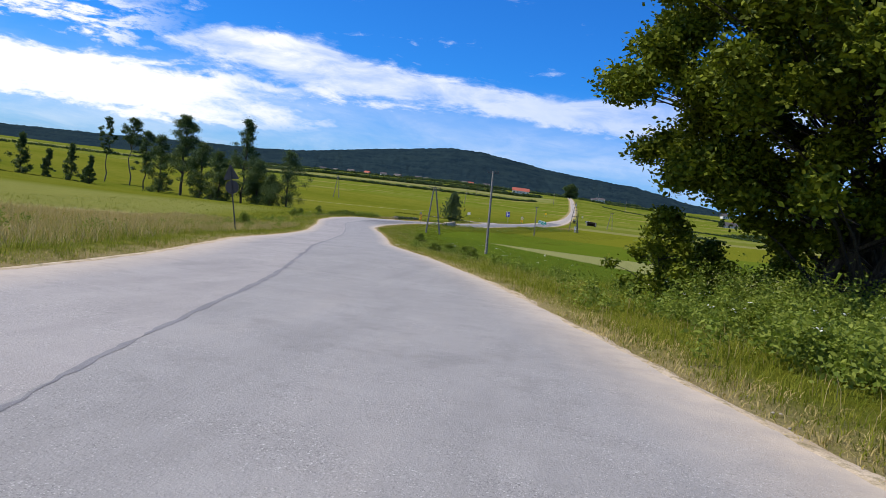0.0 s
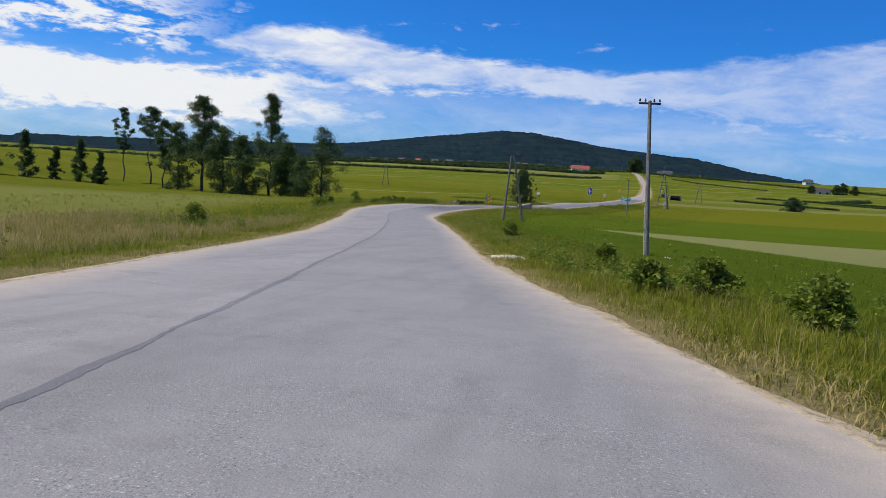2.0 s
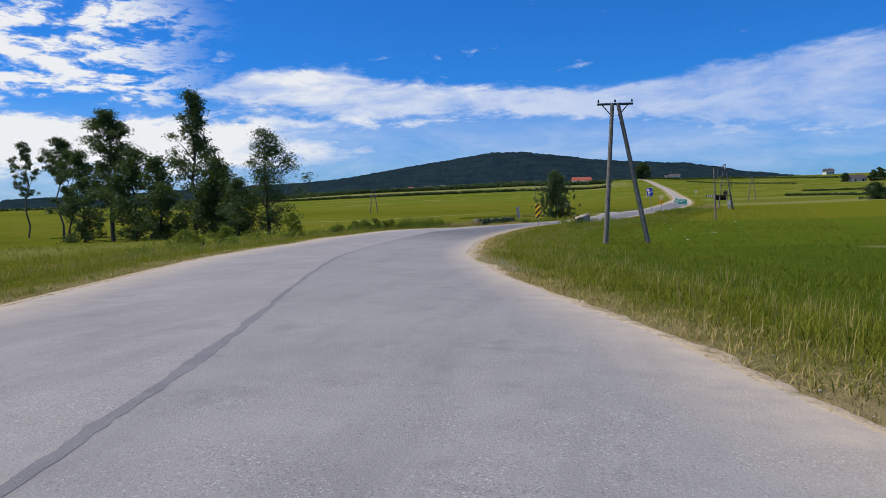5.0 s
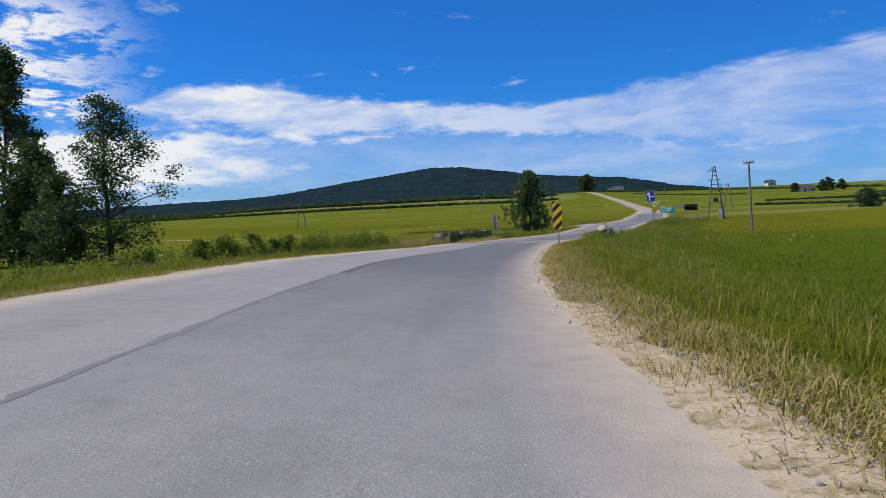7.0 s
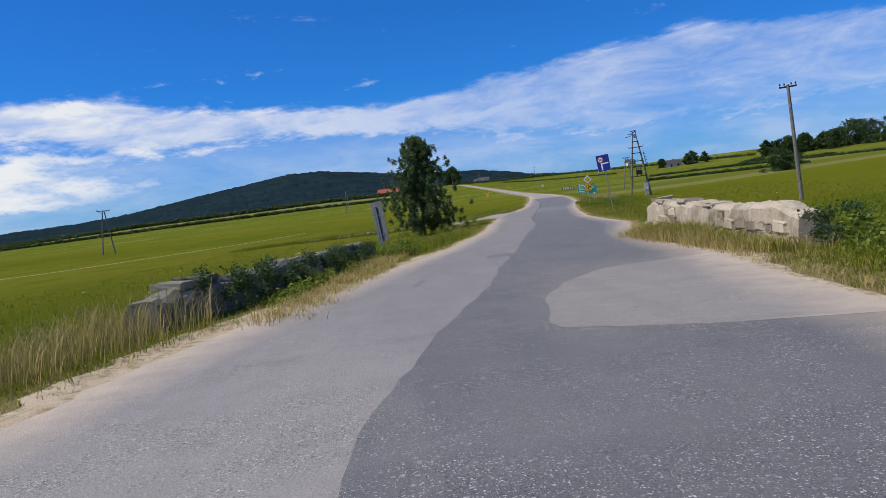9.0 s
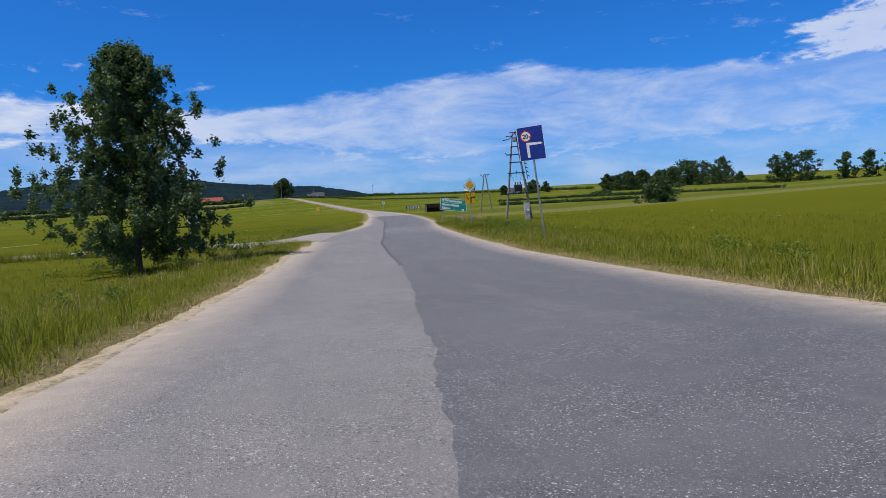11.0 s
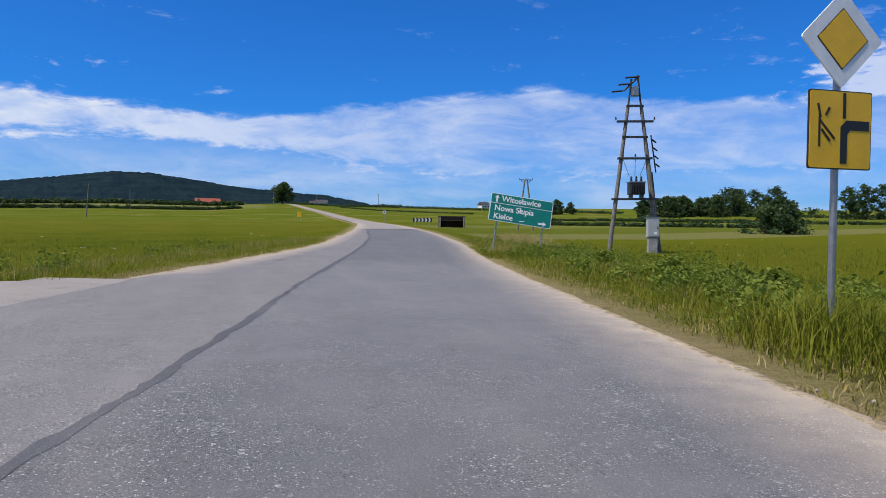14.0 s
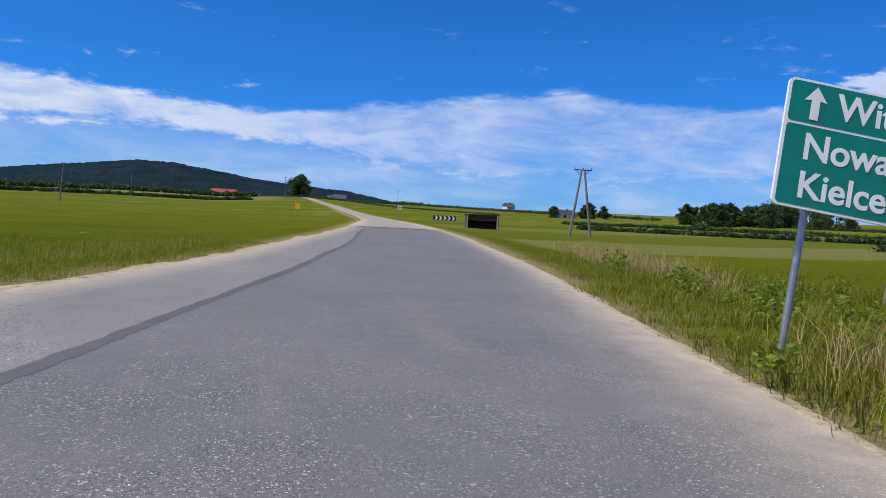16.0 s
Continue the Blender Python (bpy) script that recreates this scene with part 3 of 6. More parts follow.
def plate(bm, outline, thick, bevel=0.0):
    """A flat sheet in the xz plane with the given outline, its face towards -y."""
    front = [bm.verts.new((x, -thick / 2, z)) for x, z in outline]
    back = [bm.verts.new((x, thick / 2, z)) for x, z in outline]
    bm.faces.new(front)
    bm.faces.new(back[::-1])
    k = len(outline)
    for i in range(k):
        j = (i + 1) % k
        bm.faces.new((front[j], front[i], back[i], back[j]))
    bmesh.ops.recalc_face_normals(bm, faces=bm.faces)


def rounded(w, h, r, n=5):
    pts = []
    for cx, cz, a0 in ((w / 2 - r, h / 2 - r, 0), (-w / 2 + r, h / 2 - r, 90), (-w / 2 + r, -h / 2 + r, 180), (w / 2 - r, -h / 2 + r, 270)):
        for i in range(n + 1):
            a = radians(a0 + 90 * i / n)
            pts.append((cx + r * math.cos(a), cz + r * math.sin(a)))
    return pts


# ---- ground ----
def axis(lo, hi, step, far, grow=1.055):
    mid = list(np.arange(lo, hi + step / 2, step))
    v, s = mid[-1], step
    up = []
    while v < far:
        s *= grow
        v += s
        up.append(v)
    v, s = mid[0], step
    down = []
    while v > -far:
        s *= grow
        v -= s
        down.append(v)
    return np.array(down[::-1] + mid + up)


def build_ground():
    xs, ys = axis(-46, 34, 0.7, 4600), axis(-14, 262, 0.7, 4600)
    gx, gy = np.meshgrid(xs, ys)
    x, y = gx.ravel(), gy.ravel()
    z = ground_z(x, y)
    ob = fast_mesh("ground", np.stack([x, y, z], 1), grid_faces(len(ys), len(xs)), "ground", None, True)
    s, d = along(x, y)
    out = np.maximum(np.maximum(d - e_r(s), e_l(s) - d), 0)
    dry = 0.95 * smooth(1.0, 0.1, out) + 1.0 * smooth(66, 50, s) * smooth(1.0, 3.0, e_l(s) - d) * smooth(18, 10, e_l(s) - d)
    right = smooth(2.5, 5.0, d - e_r(s)) * smooth(340, 300, y)
    left = smooth(7, 14, e_l(s) - d) * smooth(120, 95, s) * smooth(-140, -110, x)
    for key, val in (("dry", dry), ("right", right), ("left", left)):
        ob.data.attributes.new(key, "FLOAT", "POINT").data.foreach_set("value", val.astype(np.float32))
    tagged(ob, "rolling green meadows and field strips under summer sun", "ground", kind="structure")


build_ground()


def eased(s, width=4.0):
    """The seam's offset, smoothed along the road."""
    return sum(np.interp(s + k * width / 2, SEAM_S, SEAM) * w for k, w in ((-2, 0.1), (-1, 0.22), (0, 0.36), (1, 0.22), (2, 0.1)))


def e_m(s):
    near = smooth(106, 114, s)
    return eased(s, 8.0) * (1 - near) + eased(s, 1.6) * near + 0.012 * np.sin(s * 0.7) + 0.006 * np.sin(s * 2.3 + 1)


def ribbon(name, s0, s1, step, left, right, lift, mat, label, cols=9, category="road", wobble=0.0, seed=1, kind="structure", drop=0.015, newer=None):
    """A strip that lies on the road line between two sideways offsets, which are functions of s."""
    s = np.arange(s0, s1 + step / 2, step)
    r = np.random.RandomState(seed)
    def jag():
        j = r.randn(len(s))
        return wobble * (0.6 * np.convolve(j, np.ones(5) / 5, "same") + 0.4 * j)
    a, b = left(s) + jag(), right(s) + jag()
    u = np.linspace(0, 1, cols)
    d = a[:, None] * (1 - u) + b[:, None] * u
    ss = np.repeat(s, cols)
    x, y, z = at_road(ss, d.ravel())
    edge = np.tile(np.minimum(u, 1 - u) > 0, len(s))
    z = z + np.where(edge, lift, lift - drop)
    ob = fast_mesh(name, np.stack([x, y, z], 1), grid_faces(len(s), cols)[:, ::-1], mat, None, False)
    dd = d.ravel()
    room = np.minimum(e_r(ss) - dd, dd - e_l(ss) + 2.2 * smooth(189, 191.5, ss) * smooth(206, 203.5, ss))
    dust = 1.05 * smooth(0.95, 0.05, room) * (0.8 + 0.2 * smooth(60, 140, ss)) + 0.12 * smooth(131.5, 133, ss) * smooth(141, 138, ss) * smooth(0.5, 1.0, dd)
    for key, val in (("dust", np.clip(dust, 0, 1)), ("worn", newer(ss, dd) if newer else 0 * ss)):
        ob.data.attributes.new(key, "FLOAT", "POINT").data.foreach_set("value", val.astype(np.float32))
    return tagged(ob, label, category, kind=kind)


def patch(name, s0, s1, d0, d1, lift, mat, label, seed):
    ribbon(name, s0, s1, (s1 - s0) / 10, lambda s: d0 + 0 * s, lambda s: d1 + 0 * s, lift, mat, label, 3, wobble=0.05, seed=seed, drop=0.0)


def shoulder(side, inner, outer, seed, lo=-34, hi=258):
    """Sand that laps onto the asphalt and thins out into the grass."""
    s = np.arange(lo, hi, 0.3)
    r = np.random.RandomState(seed)
    jag = np.convolve(r.randn(len(s)), np.ones(4) / 4, "same")
    jag2 = np.convolve(r.randn(len(s)), np.ones(9) / 9, "same")
    a, b = inner + 0.1 * np.abs(jag), outer(s) * (0.75 + 1.2 * jag2) + 0.09 * jag
    b = np.maximum(b, 0.03)
    u = np.linspace(0, 1, 6)
    off = -a[:, None] * (1 - u) + b[:, None] * u
    edge = (e_r(s) if side > 0 else e_l(s))[:, None] + side * off
    ss = np.repeat(s, 6)
    x, y, zr = at_road(ss, edge.ravel())
    zg = ground_z(x, y)
    o = off.ravel()
    w = smooth(-0.02, 0.12, o)
    z = (zr + 0.026) * (1 - w) + (zg + 0.012) * w
    z = np.where(np.tile(u, len(s)) == 0, zr + 0.004, z)
    z = z - np.where(np.tile(u, len(s)) == 1, 0.03, 0)
    f = grid_faces(len(s), 6)
    ob = fast_mesh("verge", np.stack([x, y, z], 1), f[:, ::-1] if side > 0 else f, "sand")
    tagged(ob, "pale sandy road shoulder thinning into grass", "verge", kind="structure")


def build_roads():
    ribbon("road", -34, 262, 0.5, e_l, e_r, 0.03, "asphalt", "worn pale grey two-lane asphalt road", 15, wobble=0.05, seed=2, newer=lambda s, d: (0.85 * smooth(112, 145, s) + 0.4 * smooth(206, 218, s)) * (1 - 0.3 * smooth(0.4, 0.9, d) * smooth(131, 132, s) * smooth(140, 138, s)))
    ribbon("road_far", 262.5, 690, 2.0, lambda s: e_l(s) * (1 - 0.25 * smooth(280, 330, s)), lambda s: e_r(s) * (1 - 0.25 * smooth(280, 330, s)), 0.05, "asphalt_pale", "pale narrow road climbing to the village", 5, wobble=0.05, seed=3)
    def lane_right(s):
        return e_r(s) - 0.1
    def mended(s):
        return np.minimum(e_r(s) - 0.3, np.interp(s, (132.0, 132.4, 133.0, 135.0, 136.5, 137.6, 138.2, 139.5), (3.0, 1.5, 0.65, 0.85, 1.2, 1.65, 2.0, 6.0)))
    ribbon("road_patch", 132.0, 139.2, 0.3, mended, lambda s: e_r(s) - 0.12, 0.0345, "asphalt", "paler mended patch of asphalt by the bridge", 7, wobble=0.05, seed=29, drop=0.0, newer=lambda s, d: 0.75 + 0 * s)
    ribbon("road_lane", -34, 262, 0.3, e_m, lane_right, 0.0325, "asphalt_lane", "greyer right-hand asphalt lane, darker and coarser about the bridge", 9, wobble=0.04, seed=13, drop=0.0, newer=lambda s, d: smooth(88, 122, s) * (1 - 0.3 * smooth(150, 178, s) - 0.2 * smooth(193, 202, s) + 0.2 * smooth(209, 215, s)))
    for s0, s1, a, b, seed, tar in ((3, 109, 0.045, 0.05, 5, "tar"), (109, 124.3, 0.06, 0.10, 16, "tar_dark"), (172, 256, 0.045, 0.065, 6, "tar_dark")):
        ribbon("road_seam", s0, s1, 0.12, lambda s: e_m(s) - a * (1 + 1.6 * smooth(205, 213, s)) * (0.85 + 0.2 * np.sin(s * 0.31)) * smooth(0, 9, s), lambda s: e_m(s) + b * (0.85 + 0.2 * np.sin(s * 0.7)) * smooth(0, 9, s),
               0.0345, tar, "dark tar seam along the road", 3, wobble=0.024, seed=seed, drop=0.0)
    patch("road_patch", 88.4, 88.9, -0.95, -0.72, 0.0365, "asphalt_dark", "small dark repair on the road", 27)
    patch("road_patch", 156.2, 157.8, 2.2, 2.75, 0.0355, "asphalt_dark", "short dark repair on the road", 28)
    patch("road_patch", 62.8, 63.3, -1.66, -1.52, 0.0365, "asphalt_dark", "small dark repair on the road", 21)
    patch("road_patch", 138.3, 139.6, -1.08, -0.98, 0.033, "asphalt_dark", "short dark repair on the road", 22)
    patch("road_patch", 144.0, 145.0, -0.1, 0.5, 0.0345, "asphalt_dark", "short dark repair beside the seam", 26)
    patch("road_patch", 147.4, 147.7, 1.9, 2.2, 0.0355, "tar", "small dark repair on the road", 23)
    patch("road_patch", 211.2, 212.2, -4.0, -3.8, 0.033, "asphalt_dark", "short dark repair on the road", 24)
    patch("road_patch", 88.3, 88.45, -0.45, -0.3, 0.0355, "tar", "small dark stain on the road", 25)
    ribbon("side_road_mouth", 191.4, 204.2, 0.4, lambda s: e_l(s) - 1.3, lambda s: e_l(s) + 0.3, 0.02, "asphalt_pale", "dusty mouth of the side road", 7, wobble=0.03, seed=31, drop=0.0)
    shoulder(1, 0.08, lambda s: 0.2 + 0.5 * smooth(80, 88, s) * smooth(108, 98, s) + 0.8 * smooth(134, 142, s) * smooth(160, 150, s) - 0.05 * smooth(160, 180, s), 7)
    def sand_left(s):
        return 0.15 + 0.1 * smooth(80, 100, s) + 0.7 * smooth(130, 138, s) * smooth(158, 146, s)
    shoulder(-1, 0.10, sand_left, 8, -34, 191.6)
    shoulder(-1, 0.10, sand_left, 9, 204.2, 258)


build_roads()


# ---- trees and plants ----
def leaf_cloud(rng, clumps, count, size):
    """Small leaf cards gathered in clumps (centre, radii), thicker at their skins; arrays of quads."""
    vol = np.array([c[1][0] * c[1][1] * c[1][2] for c in clumps]) ** 0.75
    pick = rng.choice(len(clumps), count, p=vol / vol.sum())
    cen = np.array([c[0] for c in clumps])[pick]
    rad = np.array([c[1] for c in clumps])[pick]
    v = rng.randn(count, 3)
    v /= np.linalg.norm(v, axis=1)[:, None]
    p = cen + v * rad * (rng.rand(count, 1) ** 0.5) * (0.7 + 0.75 * rng.rand(count, 1) ** 2)
    a = rng.randn(count, 3)
    a[:, 2] *= 0.6
    a /= np.linalg.norm(a, axis=1)[:, None]
    b = np.cross(a, rng.randn(count, 3))
    b /= np.linalg.norm(b, axis=1)[:, None]
    k = size * (0.55 + 0.9 * rng.rand(count, 1))
    u, w = a * k, b * k * 0.55
    quads = np.stack([p - u, p - w, p + u, p + w], 1).reshape(-1, 3)
    return quads, np.arange(count * 4).reshape(-1, 4)


def branchwork(bm, rng, height, r0, lean, clumps, seg=8):
    """A bent tapering trunk and a limb to each clump."""
    pts = [Vector((0, 0, -0.3))]
    n = 7
    for i in range(1, n + 1):
        t = i / n
        pts.append(Vector((lean[0] * t + rng.randn() * 0.02 * height, lean[1] * t + rng.randn() * 0.02 * height, height * t)))
    for i in range(n):
        tube(bm, pts[i], pts[i + 1], r0 * (1 - 0.85 * i / n), r0 * (1 - 0.85 * (i + 1) / n), seg)
    for c, rad in clumps[::max(1, len(clumps) // 22)]:
        c = Vector(c)
        t = min(0.92, max(0.18, (c.z - 0.35 * math.hypot(c.x, c.y)) / height))
        base = pts[min(n, int(t * n))]
        mid = base.lerp(c, 0.55) + Vector((0, 0, 0.06 * (c - base).length))
        r = r0 * 0.38 * (1 - 0.6 * t) + 0.01
        tube(bm, base, mid, r, r * 0.6, 5)
        tube(bm, mid, c, r * 0.6, r * 0.2, 5)
        for _ in range(2):
            e = c + Vector(rng.randn(3) * np.array(rad) * 0.5)
            tube(bm, mid.lerp(c, 0.6), e, r * 0.3, r * 0.08, 4)


def make_tree(name, x, y, seed, height, r0, clumps, leaves, size, leaf="leaf_dark", bark="bark_dark", label="", lean=(0, 0), category="tree", group="", stems=1):
    rng = np.random.RandomState(seed)
    ob = thing(name, pose(x, y, gz(x, y) - 0.05), label, category, group)
    bm = bmesh.new()
    branchwork(bm, rng, height, r0, lean, clumps)
    for k in range(stems - 1):
        b2 = bmesh.new()
        branchwork(b2, rng, height * (0.7 + 0.2 * rng.rand()), r0 * 0.8, (rng.randn() * 1.2, rng.randn() * 0.8), clumps[k::stems])
        me = bpy.data.meshes.new("stem")
        b2.to_mesh(me)
        b2.free()
        off = Vector((rng.randn() * 0.5, rng.randn() * 0.4, 0))
        me.transform(Matrix.Translation(off))
        bm.from_mesh(me)
        bpy.data.meshes.remove(me)
    part("trunk", bm, bark, ob)
    q, f = leaf_cloud(rng, clumps, leaves, size)
    fast_mesh("crown", q, f, leaf, ob)
    return ob


def round_clumps(rng, height, low, width, n, squash=0.75, top_narrow=0.5):
    """Many small sprays that fill a crown from low to height, fullest below the middle, uneven all round."""
    out = []
    n = int(n * 6)
    bias = rng.rand(6) * 0.7 + 0.55
    for i in range(n):
        t = (i + rng.rand()) / n
        z = low + (height - low) * t
        a = rng.rand() * 6.283
        w = width * (1 - top_narrow * t ** 1.2) * math.sin(math.pi * (0.16 + 0.80 * t)) ** 0.7 * bias[(int(a * 0.955) + int(t * 5)) % 6]
        off = w * rng.rand() ** 0.6
        r = width * (0.11 + 0.13 * rng.rand()) + 0.05
        out.append(((off * math.cos(a), off * math.sin(a), z - 0.25 * off * (1 - t)), (r * 1.15, r * 1.15, r * squash)))
    return out


def spruce_clumps(rng, height, width, n=9):
    out = []
    for i in range(n):
        t = i / (n - 1)
        r = width * (1 - 0.9 * t)
        for k in range(3 if t < 0.7 else 1):
            a = k * 2.1 + i
            o = r * 0.45 if t < 0.7 else 0
            out.append(((o * math.cos(a), o * math.sin(a), height * (0.08 + 0.9 * t)), (r * 0.62, r * 0.62, height * 0.07)))
    return out


def build_trees():
    R = np.random.RandomState
    # the broad tree beside the start of the walk
    cl = []
    r = R(5)
    for i in range(330):
        a, t = r.rand() * 6.283, r.rand()
        z = 3.0 + 8.0 * t
        rr = 6.5 * math.sin(math.pi * (0.26 + 0.6 * t)) * r.rand() ** 0.42
        cl.append(((rr * math.cos(a), rr * math.sin(a), z), (0.55 + 0.4 * r.rand(), 0.55 + 0.4 * r.rand(), 0.4 + 0.25 * r.rand())))
    # low boughs that hang among the stems
    for i in range(34):
        a, q = r.rand() * 6.283, 3.6 * r.rand() ** 0.5
        cl.append(((0.6 + q * math.cos(a), 0.4 + q * math.sin(a), 1.9 + 1.9 * r.rand()), (0.4 + 0.3 * r.rand(), 0.4 + 0.3 * r.rand(), 0.35 + 0.3 * r.rand())))
    make_tree("roadside_tree", 8.0, 19.5, 11, 7.5, 0.19, cl, 350000, 0.078, "leaf_ash", "bark_dark", "spreading green ash tree with several dark stems in roadside grass", stems=8)
    # copse by the stream
    G = "trees of the streamside copse"
    r = R(21)
    make_tree("copse_tree", -83.2, 156, 21, 17.5, 0.34, round_clumps(r, 18.5, 6.5, 6.2, 13, 0.55, 0.35), 17442, 0.151, "leaf_dark", "bark_dark", "tall dark alder with a ragged open crown in the copse", group=G)
    make_tree("copse_tree", -63.3, 144.8, 22, 16.5, 0.26, round_clumps(r, 17.6, 2.2, 5.2, 16, 0.7, 0.72), 17442, 0.134, "leaf_dark", "bark_dark", "tall slender alder thinning to a feathery top", group=G)
    make_tree("copse_tree", -51, 138.5, 23, 10.4, 0.22, round_clumps(r, 11.4, 1.0, 5.3, 15, 0.75, 0.5), 14364, 0.101, "leaf_dark", "bark_dark", "single alder with a conical crown at the end of the copse", group=G)
    make_tree("copse_tree", -109.5, 177.8, 24, 16.5, 0.2, round_clumps(r, 17.8, 11.5, 4.0, 9, 0.8, 0.3), 7182, 0.157, "leaf_dark", "bark", "tall bare-stemmed tree with a small round crown", lean=(-0.8, 0), group=G)
    make_tree("copse_tree", -116.8, 177.7, 25, 16.5, 0.18, round_clumps(r, 17.4, 8.0, 2.6, 9, 0.9, 0.3), 5130, 0.146, "leaf_dark", "bark", "tall thin bare-stemmed tree with a narrow crown", lean=(0.9, 0), group=G)
    make_tree("copse_tree", -99, 167, 26, 13.5, 0.17, round_clumps(r, 14.4, 4.5, 3.4, 9, 0.9, 0.4), 7695, 0.151, "leaf_dark", "bark_dark", "thin alder at the edge of the copse", group=G)
    make_tree("copse_tree", -91, 160, 27, 12.5, 0.18, round_clumps(r, 13.4, 0.6, 4.8, 13, 0.8, 0.4), 10260, 0.151, "leaf_dark", "bark_dark", "leafy alder among the taller trees of the copse", group=G)
    make_tree("copse_tree", -76, 151, 28, 11, 0.2, round_clumps(r, 12, 0.5, 5.6, 13, 0.8, 0.45), 12825, 0.151, "leaf_dark", "bark_dark", "dense dark alder in the middle of the copse", group=G)
    make_tree("copse_tree", -70, 147.5, 29, 10, 0.2, round_clumps(r, 10.4, 0.4, 5.0, 12, 0.8, 0.4), 10260, 0.151, "leaf_dark", "bark_dark", "dense dark alder in the middle of the copse", group=G)
    make_tree("copse_tree", -58.5, 141.5, 30, 8.5, 0.18, round_clumps(r, 9.0, 0.4, 4.4, 12, 0.9, 0.5), 14364, 0.129, "leaf_dark", "bark_dark", "low leafy alder at the foot of a slender one", group=G)
    make_tree("copse_tree", -54.5, 138.6, 31, 6.0, 0.14, round_clumps(r, 6.2, 0.3, 3.2, 10, 0.9, 0.4), 10773, 0.101, "leaf_dark", "bark_dark", "young bushy alder at the copse edge", group=G)
    # small conical trees further along the stream
    for i, (px, py, h, w) in enumerate(((-107.4, 157.6, 6.6, 1.5), (-110.2, 160.0, 3.6, 1.3), (-114.8, 160.8, 8.8, 2.5), (-121.3, 161.4, 6.8, 1.8), (-126.5, 158.4, 9.6, 2.9), (-133, 156, 8.6, 2.6), (-143, 159, 9.5, 2.8), (-152, 160, 8.0, 2.4))):
        make_tree("young_tree", px, py, 40 + i, h * 0.95, 0.13, round_clumps(R(50 + i), h, 0.3, w * 1.25, 9, 0.8, 0.95), 5200, 0.17, "leaf_dark", "bark_dark", "small dark conical tree in the meadow by the stream", group="young trees along the stream")
    # the bushy tree past the bridge
    r = R(61)
    cl = []
    for k in range(150):
        # upright boughs that end in sprays, longest low down
        t = (k + r.rand()) / 150
        a = k * 2.4 + r.randn() * 0.4
        w = 4.2 * (1 - t) ** 0.72 * (0.45 + 0.72 * r.rand()) * (0.6 + 0.4 * min(1.0, t / 0.14)) + 0.12
        for q in (0.25, 0.45, 0.62, 0.8, 0.96):
            g = r.randn(3) * 0.16
            k2 = 0.24 - 0.09 * q + 0.06 * r.rand()
            cl.append(((q * w * math.cos(a) + g[0], q * w * math.sin(a) + g[1], 0.3 + 6.9 * t + 0.45 * q * w * (0.4 + t) + g[2]), (k2, k2, k2 * 1.35)))
    make_tree("bushy_tree", -21.6, 178.2, 61, 7.5, 0.12, cl, 78000, 0.06, "leaf", "bark", "dense bushy young tree with silver-green leaves by the road")
    # one round bush in the field, one big tree at the village
    make_tree("field_bush", 51, 254, 62, 2.4, 0.1, round_clumps(R(62), 3.7, 0.6, 4.2, 12, 0.7, 0.2), 6500, 0.17, "leaf_dark", "bark", "round dark green bush alone in the field", category="bush")
    make_tree("village_tree", 25, 644, 63, 11, 0.5, round_clumps(R(63), 12.5, 2.6, 9.0, 14, 0.8, 0.2), 4200, 0.62, "leaf_dark", "bark_dark", "large round tree where the road reaches the village")
    # wood on the ridge
    r = R(64)
    for i in range(32):
        t = i / 31
        x, y = 140 + 72 * t + r.randn() * 2.5, 419 + 14 * t + r.randn() * 7
        h = (5.6 + 2.2 * r.rand() + 4.2 * math.exp(-((t - 0.66) / 0.1) ** 2)) * (0.7 if t > 0.9 else 1)
        make_tree("ridge_tree", x, y, 70 + i, h * 0.85, 0.2, round_clumps(r, h, 0.2, h * 0.62, 8, 0.9, 0.15), 2200, 0.36, "leaf_dark", "bark_dark", "dark broad-leaved tree in the small wood on the ridge", group="trees of the ridge wood")
    for i in range(9):
        x, y = 171 + 4.2 * i + r.randn(), 357 - 5 * i + r.randn() * 3
        h = 7 + 3.5 * r.rand()
        make_tree("ridge_tree", x, y, 102 + i, h * 0.85, 0.2, round_clumps(r, h, 0.3, h * 0.55, 8, 0.9, 0.2), 2000, 0.36, "leaf_dark", "bark_dark", "dark broad-leaved tree in a clump in the fields", group="trees of the field clump")

    # shrubs under the broad tree and along the verges
    for i, (x, y, h, w, k) in enumerate(((3.8, 22.0, 2.8, 1.4, 7000), (5.4, 22.8, 2.0, 1.6, 4000), (8, 23.5, 1.9, 1.7, 4000), (10.8, 22.6, 2.0, 1.8, 4000))):
        make_tree("shrub", x, y, 120 + i, h * 0.8, 0.03, round_clumps(R(120 + i), h, 0.25, w, 10, 0.8, 0.3), k, 0.07, "leaf_ash", "bark_dark", "leafy green shrub in tall grass under the tree", category="shrub", group="shrubs under the roadside tree")
